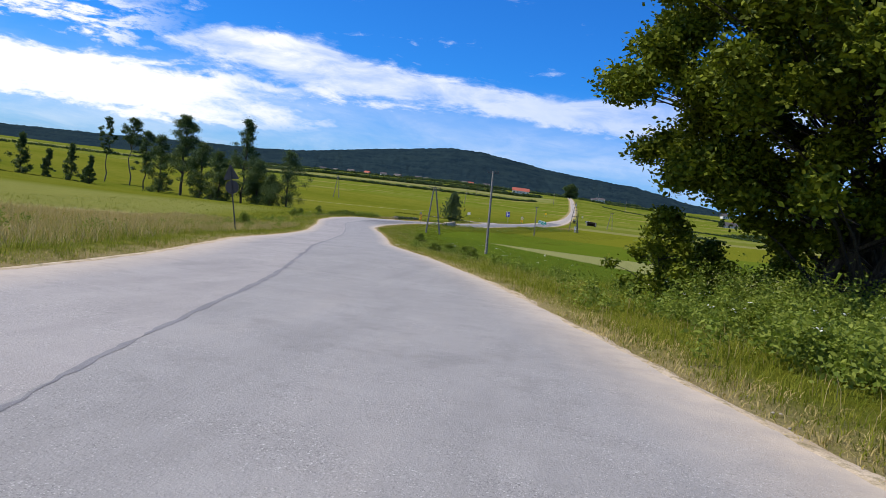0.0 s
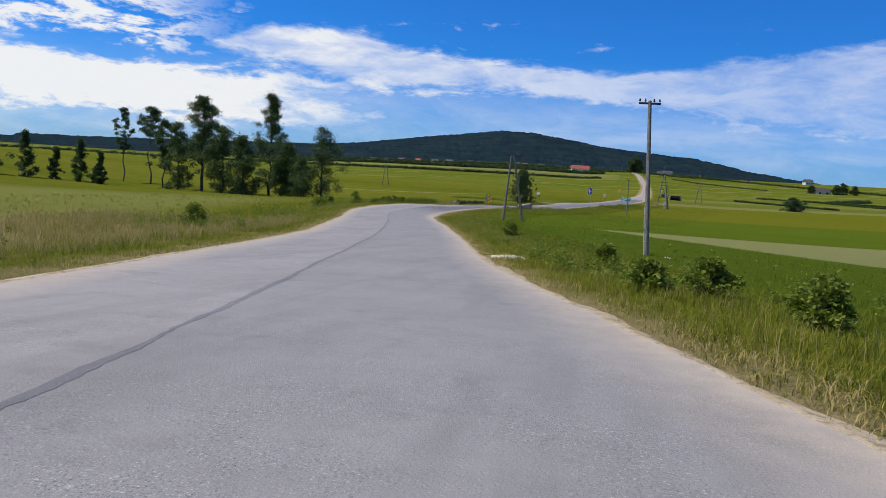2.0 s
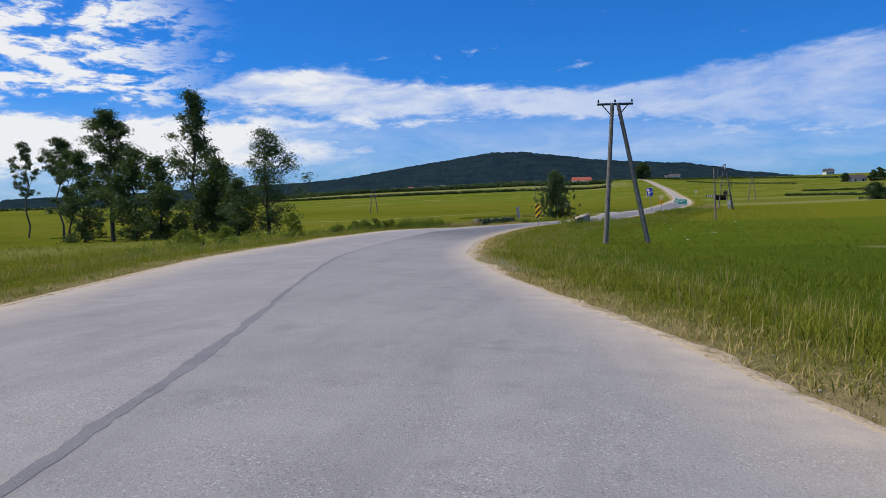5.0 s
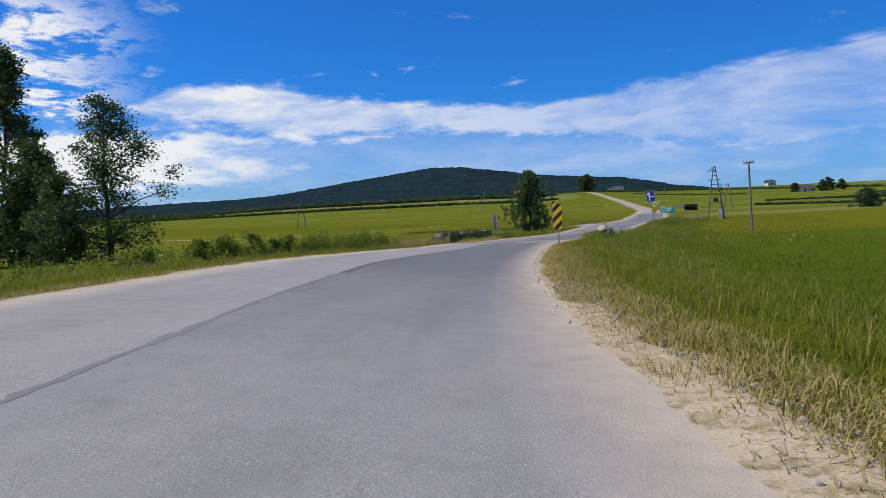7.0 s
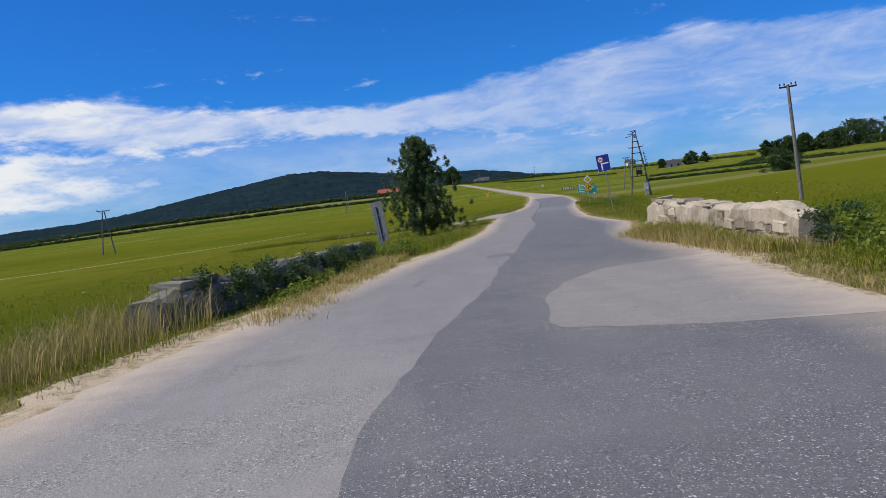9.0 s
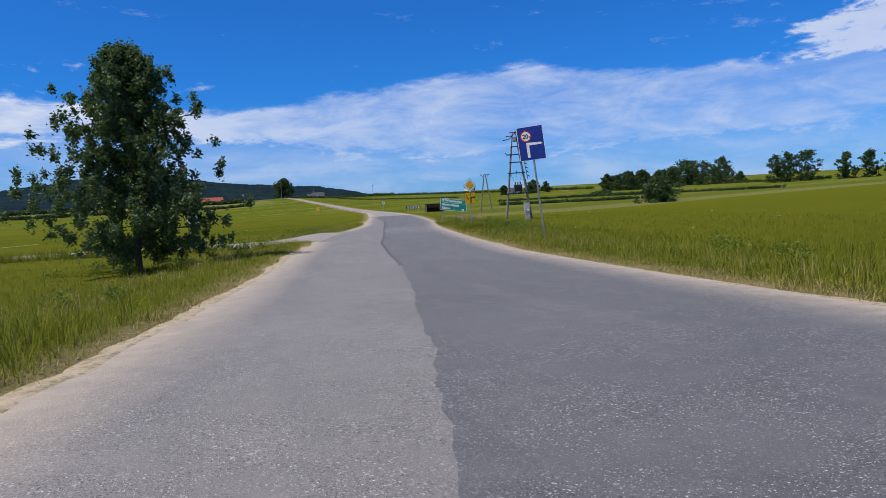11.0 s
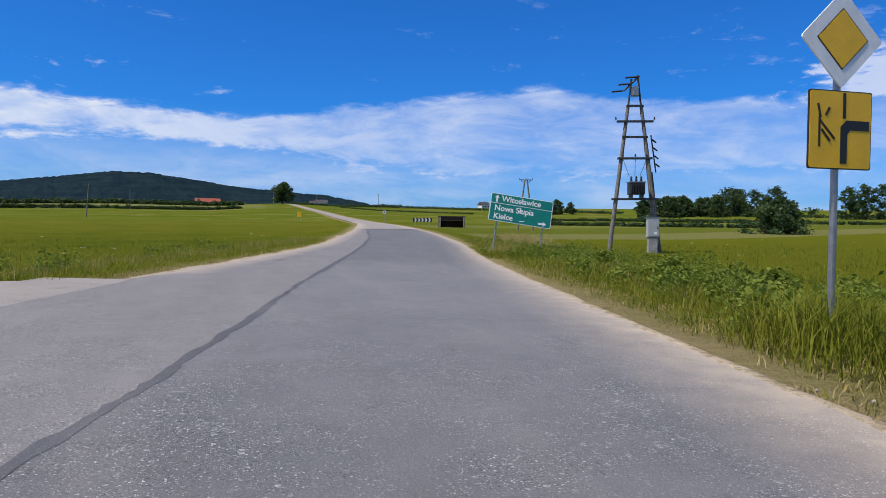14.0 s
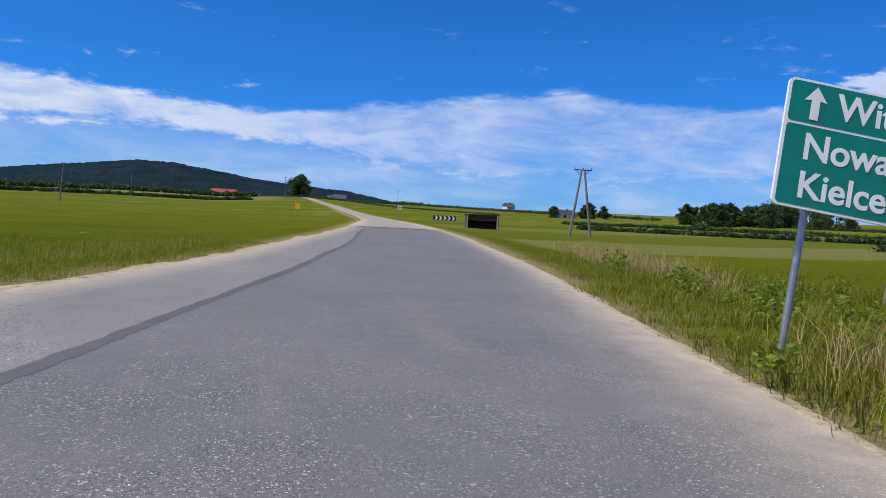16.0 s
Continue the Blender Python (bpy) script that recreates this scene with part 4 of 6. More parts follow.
    for i, (s, d, h, w) in enumerate(((118, -8.4, 0.9, 0.8), (121, -8.6, 1.1, 1.0), (124, -8.2, 1.0, 1.0), (127, -8.0, 0.8, 0.8), (114, -9.0, 0.7, 0.8), (133, -6.5, 0.7, 0.6), (106.5, -9.2, 1.5, 0.8), (97, -10.5, 0.8, 0.9), (38.5, 6.2, 0.8, 0.6), (43.5, 6.6, 0.8, 0.6), (41, 4.4, 0.6, 0.5), (52, 6.6, 0.8, 0.5), (71, 6.0, 0.9, 0.7), (214, 5.4, 0.5, 0.8), (204, 5.6, 0.55, 0.8), (199.5, 6.0, 0.6, 0.9), (208, 5.5, 0.55, 0.8), (61, -10, 1.0, 0.8), (117.6, -9.0, 0.9, 0.8), (119.2, -8.8, 1.0, 0.9), (122.4, -8.3, 0.9, 0.8), (101, -10.5, 0.9, 0.9))):
        x, y, _ = at_road(s, d)
        make_tree("shrub", float(x[0]), float(y[0]), 140 + i, h * 0.8, 0.025, round_clumps(R(140 + i), h, 0.15, w, 7, 0.85, 0.3), 2600, 0.045, "weed", "bark_dark", "low dark green shrub in the roadside grass", category="shrub", group="shrubs along the verges")


build_trees()


# ---- forested hills ----
def build_hills():
    az = np.arange(-75, 60.01, 0.2)
    el = np.interp(az, (-75, -60, -44, -34, -28.8, -23.2, -20.4, -15, -11, -7.8, -5, -2.4, 0.3, 2.5, 5, 7.5, 9.5, 11.5, 15.5, 20, 26, 60),
                   (0.5, 0.5, 0.6, 1.0, 1.3, 1.5, 1.75, 2.5, 3.15, 3.55, 3.55, 3.2, 2.8, 2.6, 2.45, 2.25, 1.9, 1.5, 1.0, 0.5, 0.2, 0.1))
    rr = np.concatenate([np.linspace(1500, 3300, 46), np.linspace(3350, 4300, 8)])
    A, Rr = np.meshgrid(np.radians(az), rr)
    E = np.tile(el, (len(rr), 1))
    top = np.tan(np.radians(E)) * 3250 + 3
    prof = smooth(1500, 3250, Rr) * 1.0 - 0.6 * smooth(3300, 4300, Rr)
    x, y = -12 + np.sin(A) * Rr, 110 + np.cos(A) * Rr
    rng = np.random.RandomState(9)
    canopy = rng.rand(*x.shape) * 7.0 + 4 * waves(x, y, 0.02, 12)
    base = land(x.ravel(), y.ravel()).reshape(x.shape)
    z = base * (1 - prof) + np.maximum(top, base) * np.clip(prof, 0, 1) + canopy * smooth(1550, 1700, Rr) - 4 + 8 * smooth(1500, 1600, Rr) * (E > 0.6)
    z = np.where(prof < 0, base, z)
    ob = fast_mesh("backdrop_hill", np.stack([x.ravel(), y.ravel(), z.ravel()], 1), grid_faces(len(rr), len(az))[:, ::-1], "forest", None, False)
    tagged(ob, "long wooded hill in dark forest, coloured blue-green for haze", "hill", kind="structure")


build_hills()


# ---- signs ----
def facing(s):
    """Turn about z of a board that faces the traffic coming along the road."""
    tx, ty = np.interp(s, REF_S, REF_T[:, 0]), np.interp(s, REF_S, REF_T[:, 1])
    return math.degrees(math.atan2(-tx, ty))


def lettering(body, size, mat, parent, x, z, y=-0.02, name="lettering", bold=0.02):
    cu = bpy.data.curves.new("text", "FONT")
    cu.body, cu.size, cu.extrude, cu.offset = body, size, 0.001, bold * size
    ob = bpy.data.objects.new("text", cu)
    scene.collection.objects.link(ob)
    me = bpy.data.meshes.new_from_object(ob.evaluated_get(bpy.context.evaluated_depsgraph_get()))
    bpy.data.objects.remove(ob)
    bpy.data.curves.remove(cu)
    me.transform(Matrix.Translation((x, y, z)) @ Matrix.Rotation(radians(90), 4, "X"))
    me.materials.clear()
    me.materials.append(M[mat])
    me.name = name
    o = new(name, me)
    o.parent = parent
    return o


def sheet(name, outline, y, mat, parent, thick=0.003, label=""):
    bm = bmesh.new()
    plate(bm, outline, thick)
    bmesh.ops.translate(bm, vec=(0, y, 0), verts=bm.verts)
    return part(name, bm, mat, parent, label)


def rod(name, a, b, r, mat, parent, r2=None, seg=10, label=""):
    bm = bmesh.new()
    tube(bm, a, b, r, r if r2 is None else r2, seg)
    return part(name, bm, mat, parent, label)


def disc(r, n=28, cx=0.0, cz=0.0):
    return [(cx + r * math.cos(2 * math.pi * i / n), cz + r * math.sin(2 * math.pi * i / n)) for i in range(n)]


def clip_band(c, w, hw, z0, z1):
    """A slanting band z - x in [c, c + w], cut to a board of half width hw between z0 and z1."""
    poly = [(-hw, c - hw), (hw, c + hw), (hw, c + hw + w), (-hw, c - hw + w)]
    for lim, sign in ((z0, 1), (z1, -1)):
        out = []
        for i in range(len(poly)):
            p, q = poly[i], poly[(i + 1) % len(poly)]
            ip, iq = (p[1] - lim) * sign >= 0, (q[1] - lim) * sign >= 0
            if ip:
                out.append(p)
            if ip != iq:
                t = (lim - p[1]) / (q[1] - p[1])
                out.append((p[0] + t * (q[0] - p[0]), lim))
        poly = out
    return poly


def hazard_board(x, y, turn, low, lean, label, hw=0.215, h=1.16):
    ob = thing("hazard_board", pose(x, y, gz(x, y) - 0.02) @ pose(0, 0, 0, 0, lean, turn), label, "road sign")
    sheet("panel", [(a, b + low + h / 2) for a, b in rounded(2 * hw, h, 0.02)], 0.0, "board_back", ob, 0.012)
    sheet("face", [(a, b + low + h / 2) for a, b in rounded(2 * hw - 0.01, h - 0.01, 0.02)], -0.009, "yellow", ob, 0.003, "yellow reflective face, scuffed")
    for k in range(-1, 4):
        p = clip_band(0.475 + 0.47 * (k - 1) + low, 0.215, hw - 0.008, low + 0.006, low + h - 0.006)
        if len(p) > 2 and max(b for a, b in p) - min(b for a, b in p) > 0.05:
            sheet("stripe", p, -0.013, "black", ob, 0.002)
    rod("post", (0.04, 0.045, -0.3), (0.04, 0.045, low + h - 0.2), 0.03, "steel", ob)
    bm = bmesh.new()
    box(bm, (0.1, 0.035, h * 0.82), (0.04, 0.024, low + h * 0.46), bevel=0.006)
    part("back_rail", bm, "dark_steel", ob, "dark steel rail on the back")
    for z in (0.22, 0.85):
        bm = bmesh.new()
        box(bm, (0.2, 0.03, 0.045), (0.04, 0.02, low + z), bevel=0.006)
        part("bracket", bm, "steel", ob)
    return ob


def build_signs():
    hazard_board(-20.75, 125.0, facing(128) - 6, gz(-20.75, 125) * 0 + 0.72, 0, "yellow and black striped hazard board before the bridge")
    hazard_board(-24.4, 147.1, facing(150) + 180 - 12, 0.62, 6.0, "leaning hazard board seen from its grey back", 0.2, 1.3)

    # blue junction sign
    x, y = -7.32, 176.85
    g = gz(x, y)
    low = 2.84 - g
    ob = thing("junction_sign", pose(x, y, g) @ pose(0, 0, 0, 0, -5.5, facing(181) - 4), "tall blue sign with a weight limit on the road ahead", "road sign")
    w, h = 0.98, 1.27
    cz = low + h / 2
    sheet("panel", [(a, b + cz) for a, b in rounded(w, h, 0.03)], 0.0, "white", ob, 0.02, "white rim")
    sheet("face", [(a, b + cz) for a, b in rounded(w - 0.035, h - 0.035, 0.025)], -0.012, "blue", ob, 0.003, "blue reflective face")
    bm = bmesh.new()
    box(bm, (0.1, 0.003, 0.5), (-0.14, -0.016, cz - 0.28))
    part("symbol_bar", bm, "white", ob)
    bm = bmesh.new()
    box(bm, (0.055, 0.003, 0.34), (-0.18, -0.016, cz + 0.32))
    part("symbol_bar", bm, "white", ob)
    sheet("symbol_arm", [(-0.19, cz - 0.08), (-0.19, cz + 0.03), (0.36, cz + 0.005), (0.42, cz - 0.035), (0.36, cz - 0.075)], -0.0165, "white", ob)
    sheet("limit_ring", disc(0.21, 32, -0.17, cz + 0.27), -0.018, "red", ob, 0.003, "red ring")
    sheet("limit_disc", disc(0.17, 32, -0.17, cz + 0.27), -0.021, "white", ob, 0.003)
    lettering("20", 0.22, "black", ob, -0.30, cz + 0.195, -0.0245)
    lettering("t", 0.15, "black", ob, -0.065, cz + 0.195, -0.0245)
    rod("post", (0.02, 0.05, -0.4), (0.02, 0.05, low + h - 0.05), 0.035, "steel", ob)

    # priority road sign with the plate below
    x, y = -4.4, 192.9
    g = gz(x, y)
    low = 2.19 - g
    ob = thing("priority_sign", pose(x, y, g) @ pose(0, 0, 0, 0, 0, facing(197) + 13), "yellow diamond priority sign above a yellow plate", "road sign")
    cz = low + 0.415
    rot = [(a * math.cos(radians(45)) - b * math.sin(radians(45)), cz + a * math.sin(radians(45)) + b * math.cos(radians(45))) for a, b in rounded(0.60, 0.60, 0.03)]
    sheet("diamond", rot, 0.0, "white", ob, 0.016, "white rim")
    inner = [(a * math.cos(radians(45)) - b * math.sin(radians(45)), cz + a * math.sin(radians(45)) + b * math.cos(radians(45))) for a, b in rounded(0.36, 0.36, 0.01)]
    sheet("diamond_line", [(a * 1.05, cz + (b - cz) * 1.05) for a, b in inner], -0.0095, "black", ob)
    sheet("diamond_face", inner, -0.0125, "yellow", ob)
    pz = low - 0.37
    sheet("plate", [(a, b + pz) for a, b in rounded(0.66, 0.68, 0.02)], 0.0, "black", ob, 0.014)
    sheet("plate_face", [(a, b + pz) for a, b in rounded(0.64, 0.66, 0.02)], -0.0085, "yellow", ob)
    sheet("route_bar", [(0.0, pz - 0.29), (0.07, pz - 0.29), (0.07, pz - 0.04), (0.10, pz), (0.30, pz), (0.30, pz + 0.085), (0.06, pz + 0.085), (0.0, pz + 0.03)], -0.0115, "black", ob)
    bm = bmesh.new()
    box(bm, (0.03, 0.003, 0.22), (0.035, -0.0115, pz + 0.21))
    part("side_bar", bm, "black", ob)
    for k, (ax, az, bx, bz) in enumerate(((-0.22, 0.13, -0.22, -0.15), (-0.22, 0.08, -0.06, -0.08), (-0.24, 0.22, -0.21, 0.1), (-0.12, 0.19, -0.16, 0.12), (-0.2, 0.0, -0.11, -0.1))):
        d = Vector((bx - ax, 0, bz - az))
        bm = bmesh.new()
        box(bm, (0.022, 0.002, d.length), ((ax + bx) / 2, -0.0112 - 0.0005 * k, pz + (az + bz) / 2), Matrix.Rotation(math.atan2(d.x, d.z), 4, "Y"))
        part("scrawl", bm, "rust_wood", ob)
    rod("post", (0.0, 0.045, -0.4), (0.0, 0.045, low + 0.6), 0.032, "steel", ob)

    # green direction sign, tilted
    x, y = 1.19, 212.78
    g = gz(x, y)
    ob = thing("direction_sign", pose(x, y, g) @ pose(0, 0, 0, 0, 0, -12.8), "tilted green direction sign with white place names in tall grass", "road sign")
    brd = new("board")
    brd.parent = ob
    brd.matrix_local = pose(0, 0, 1.67 - g, -5.3, 8.15, 0)
    w, h = 2.4, 1.04
    sheet("panel", rounded(w, h, 0.05), 0.0, "white", brd, 0.025, "white rim")
    sheet("upper_field", [(a, b + 0.335) for a, b in rounded(w - 0.05, 0.33, 0.03)], -0.014, "green", brd)
    sheet("lower_field", [(a, b - 0.175) for a, b in rounded(w - 0.05, 0.645, 0.03)], -0.014, "green", brd)
    lettering("Witosławice", 0.30, "white", brd, -0.78, 0.245, -0.018)
    lettering("Nowa Słupia", 0.30, "white", brd, -1.02, -0.12, -0.018)
    lettering("Kielce", 0.30, "white", brd, -1.02, -0.43, -0.018)
    sheet("arrow_up", [(-1.0, 0.20), (-0.93, 0.20), (-0.93, 0.36), (-0.87, 0.35), (-0.965, 0.47), (-1.06, 0.35), (-1.0, 0.36)], -0.018, "white", brd)
    sheet("arrow_right", [(0.72, -0.42), (0.90, -0.42), (0.89, -0.48), (1.03, -0.385), (0.89, -0.29), (0.90, -0.35), (0.72, -0.35)], -0.018, "white", brd)
    sheet("scratch", [(-0.05, -0.40), (0.14, -0.375), (0.2, -0.39), (0.12, -0.41), (0.0, -0.42)], -0.018, "white", brd)
    for px in (-0.93, 0.86):
        rod("post", (px - 0.2, 0.0, -0.4), (px + 0.1, 0.09, 1.95 - g), 0.03, "steel", ob)

    # warning triangle and disc, seen from behind
    x, y = -13.62, 30.95
    ob = thing("sign_pair", pose(x, y, gz(x, y)) @ pose(0, 0, 0, 0, 11, facing(33) + 172), "triangular and round road signs on a leaning post, dark backs", "road sign")
    k = 0.36
    sheet("triangle", [(-k, 2.42), (-k + 0.03, 2.38), (k - 0.03, 2.38), (k, 2.42), (0.03, 2.42 + 0.62), (-0.03, 2.42 + 0.62)], 0.0, "sign_back", ob, 0.012)
    sheet("disc", disc(0.31, 32, 0.0, 2.04), 0.0, "sign_back", ob, 0.012)
    rod("post", (0, 0.04, -0.4), (0, 0.04, 2.9), 0.03, "dark_steel", ob)
    for z in (1.9, 2.2, 2.52, 2.75):
        bm = bmesh.new()
        box(bm, (0.3 if z < 2.3 else 0.2, 0.02, 0.035), (0, 0.015, z), bevel=0.004)
        part("bracket", bm, "dark_steel", ob)

    # small white board by the side road
    x, y = -20.9, 213
    g = gz(x, y)
    ob = thing("notice_board", pose(x, y, g) @ pose(0, 0, 0, 0, 0, facing(205) + 4), "blank pale notice board on two thin posts in the meadow", "notice board")
    sheet("panel", [(a, b + 1.75) for a, b in rounded(0.9, 0.72, 0.02)], 0.0, "wall_white", ob, 0.02)
    for px in (-0.4, 0.4):
        rod("post", (px, 0.03, -0.3), (px, 0.03, 2.1), 0.022, "dark_steel", ob)

    # chevron board at the bend
    x, y = 20.5, 297
    ob = thing("chevron_board", pose(x, y, gz(x, y) - 0.05) @ pose(0, 0, 0, 0, 0, -14), "black board with white chevrons at the road bend", "road sign")
    sheet("panel", [(a, b + 0.85) for a, b in rounded(3.0, 0.62, 0.02)], 0.0, "black", ob, 0.03)
    for i in range(5):
        a = -1.3 + 0.56 * i
        sheet("chevron", [(a, 0.58), (a + 0.2, 0.58), (a + 0.42, 0.85), (a + 0.2, 1.12), (a, 1.12), (a + 0.22, 0.85)], -0.018, "white", ob)
    for px in (-1.1, 1.1):
        rod("post", (px, 0.05, -0.3), (px, 0.05, 1.1), 0.035, "steel", ob)


build_signs()


# ---- poles ----
def insulator(parent, x, y, z):
    bm = bmesh.new()
    tube(bm, (x, y, z), (x, y, z + 0.06), 0.012, 0.012, 6)
    tube(bm, (x, y, z + 0.05), (x, y, z + 0.11), 0.05, 0.04, 10)
    tube(bm, (x, y, z + 0.11), (x, y, z + 0.18), 0.045, 0.025, 10)
    part("insulator", bm, "ceramic", parent)


def single_pole(x, y, h, turn, lean, label, arm=1.05, group="", stub=True):
    ob = thing("utility_pole", pose(x, y, gz(x, y)) @ pose(0, 0, 0, lean[1], lean[0], turn), label, "utility pole", group)
    rod("pole", (0, 0, -0.5), (0, 0, h), 0.125, "pole_wood", ob, 0.085, 12)
    if stub:
        bm = bmesh.new()
        box(bm, (0.15, 0.13, 2.6), (0.0, 0.19, 1.0), bevel=0.015)
        part("concrete_stub", bm, "concrete", ob)
        for z in (1.2, 1.9):
            bm = bmesh.new()
            bmesh.ops.create_cone(bm, segments=16, radius1=0.165, radius2=0.165, depth=0.03, matrix=pose(0, 0.07, z))
            part("binding", bm, "dark_steel", ob)
    bm = bmesh.new()
    box(bm, (arm, 0.08, 0.09), (0, 0, h - 0.12), bevel=0.01)
    part("crossarm", bm, "dark_steel", ob)
    for px in (-arm / 2 + 0.05, -arm / 5, arm / 5, arm / 2 - 0.05):
        insulator(ob, px, 0, h - 0.07)
    return ob


def a_pole(x, y, h, spread, turn, label, arm=2.1, group="", shift=0.0):
    ob = thing("utility_pole", pose(x, y, gz(x, y)) @ pose(0, 0, 0, 0, 0, turn), label, "utility pole", group)
    for sx in (-1, 1):
        rod("leg", (sx * spread / 2, 0, -0.5), (sx * 0.13 + shift, 0, h), 0.13, "pole_wood", ob, 0.09, 12)
    bm = bmesh.new()
    box(bm, (arm, 0.09, 0.1), (shift, 0, h - 0.05), bevel=0.01)
    part("crossarm", bm, "dark_steel", ob)
    for px in (-arm / 2 + 0.06, 0.0, arm / 2 - 0.06):
        insulator(ob, px + shift, 0, h)
    for sx in (-1, 1):
        rod("strut", (sx * arm * 0.36 + shift, 0.05, h - 0.08), (sx * 0.14 + shift, 0.05, h - 0.62), 0.025, "dark_steel", ob)
    return ob


def transformer_tower(x, y, turn):
    ob = thing("transformer_tower", pose(x, y, gz(x, y)) @ pose(0, 0, 0, 0, -1.0, turn), "wooden A-frame tower carrying a small grey pole transformer", "transformer tower")
    sp = 2.75
    def leg_x(z):
        return sp / 2 + (0.34 - sp / 2) * min(1.0, z / 7.6)
    for sx in (-1, 1):
        rod("leg", (sx * sp / 2, 0, -0.4), (sx * 0.34, 0, 7.6), 0.125, "pole_wood", ob, 0.09, 12)
        rod("top_post", (sx * 0.34, 0, 7.5), (sx * 0.16, 0, 9.0 + 0.18 * (sx > 0)), 0.05, "dark_steel", ob)
    rod("leg", (sp / 2 + 0.12, 0.9, -0.4), (0.55, 0.12, 6.3), 0.12, "pole_wood", ob, 0.09, 12)
    for z, extra in ((2.8, 0.12), (4.9, 0.1), (6.0, 0.0), (6.8, 0.4), (7.6, 0.0)):
        w = 2 * (leg_x(z) + extra + 0.1)
        bm = bmesh.new()
        box(bm, (w, 0.1, 0.11), (0, -0.1, z), bevel=0.01)
        part("crossbar", bm, "dark_steel", ob)
    for px in (-0.62, 0.02, 0.6):
        insulator(ob, px, -0.1, 4.95)
        rod("drop_wire", (px, -0.1, 4.85), (px * 0.45, -0.05, 3.98), 0.012, "dark_steel", ob, None, 5)
    for px in (-1.0, 1.0):
        insulator(ob, px, -0.1, 6.85)
    rod("top_arm", (0.24, 0, 9.15), (-0.55, 0, 8.4), 0.05, "dark_steel", ob)
    for k in range(3):
        z = 9.1 - 0.36 * k
        rod("top_insulator", (0.2 - 0.4 * k, -0.02, z), (-0.5 - 0.35 * k, -0.05, z - 0.05), 0.04, "ceramic", ob, 0.05, 8)
    bm = bmesh.new()
    box(bm, (0.36, 0.3, 0.5), (0.02, 0.0, 8.35), bevel=0.05)
    part("switch_box", bm, "steel", ob)
    # transformer
    tr = new("transformer")
    tr.parent = ob
    tr.matrix_local = pose(0.08, -0.05, 2.87)
    bm = bmesh.new()
    box(bm, (0.8, 0.55, 0.62), (0, 0, 0.47), bevel=0.04)
    part("tank", bm, "dark_steel", tr)
    for i in range(9):
        bm = bmesh.new()
        box(bm, (0.02, 0.14, 0.5), (-0.34 + 0.085 * i, -0.33, 0.46))
        part("fin", bm, "dark_steel", tr)
    bm = bmesh.new()
    box(bm, (0.86, 0.6, 0.06), (0, 0, 0.8), bevel=0.01)
    part("lid", bm, "steel", tr)
    for px in (-0.26, 0.0, 0.26):
        bm = bmesh.new()
        tube(bm, (px, 0, 0.82), (px, 0, 1.12), 0.055, 0.03, 10)
        for z in (0.88, 0.95, 1.02):
            tube(bm, (px, 0, z), (px, 0, z + 0.03), 0.075, 0.07, 10)
        part("bushing", bm, "ceramic", tr)
    for sx in (-1, 1):
        bm = bmesh.new()
        box(bm, (0.1, 0.5, 0.16), (sx * 0.28, 0, 0.08), bevel=0.01)
        part("skid", bm, "dark_steel", tr)
    # low-voltage side: rack of fuses and cable to the cabinet
    for k in range(4):
        rod("fuse", (1.0 + 0.06 * k, 0.25, 5.9 - 0.42 * k), (1.22 + 0.06 * k, 0.3, 5.75 - 0.42 * k), 0.05, "ceramic", ob, 0.04, 8)
    rod("fuse_rail", (0.92, 0.22, 6.15), (1.2, 0.26, 4.2), 0.035, "dark_steel", ob)
    rod("cable", (0.95, 0.1, 4.2), (1.2, -0.1, 1.25), 0.03, "dark_steel", ob)
    return ob


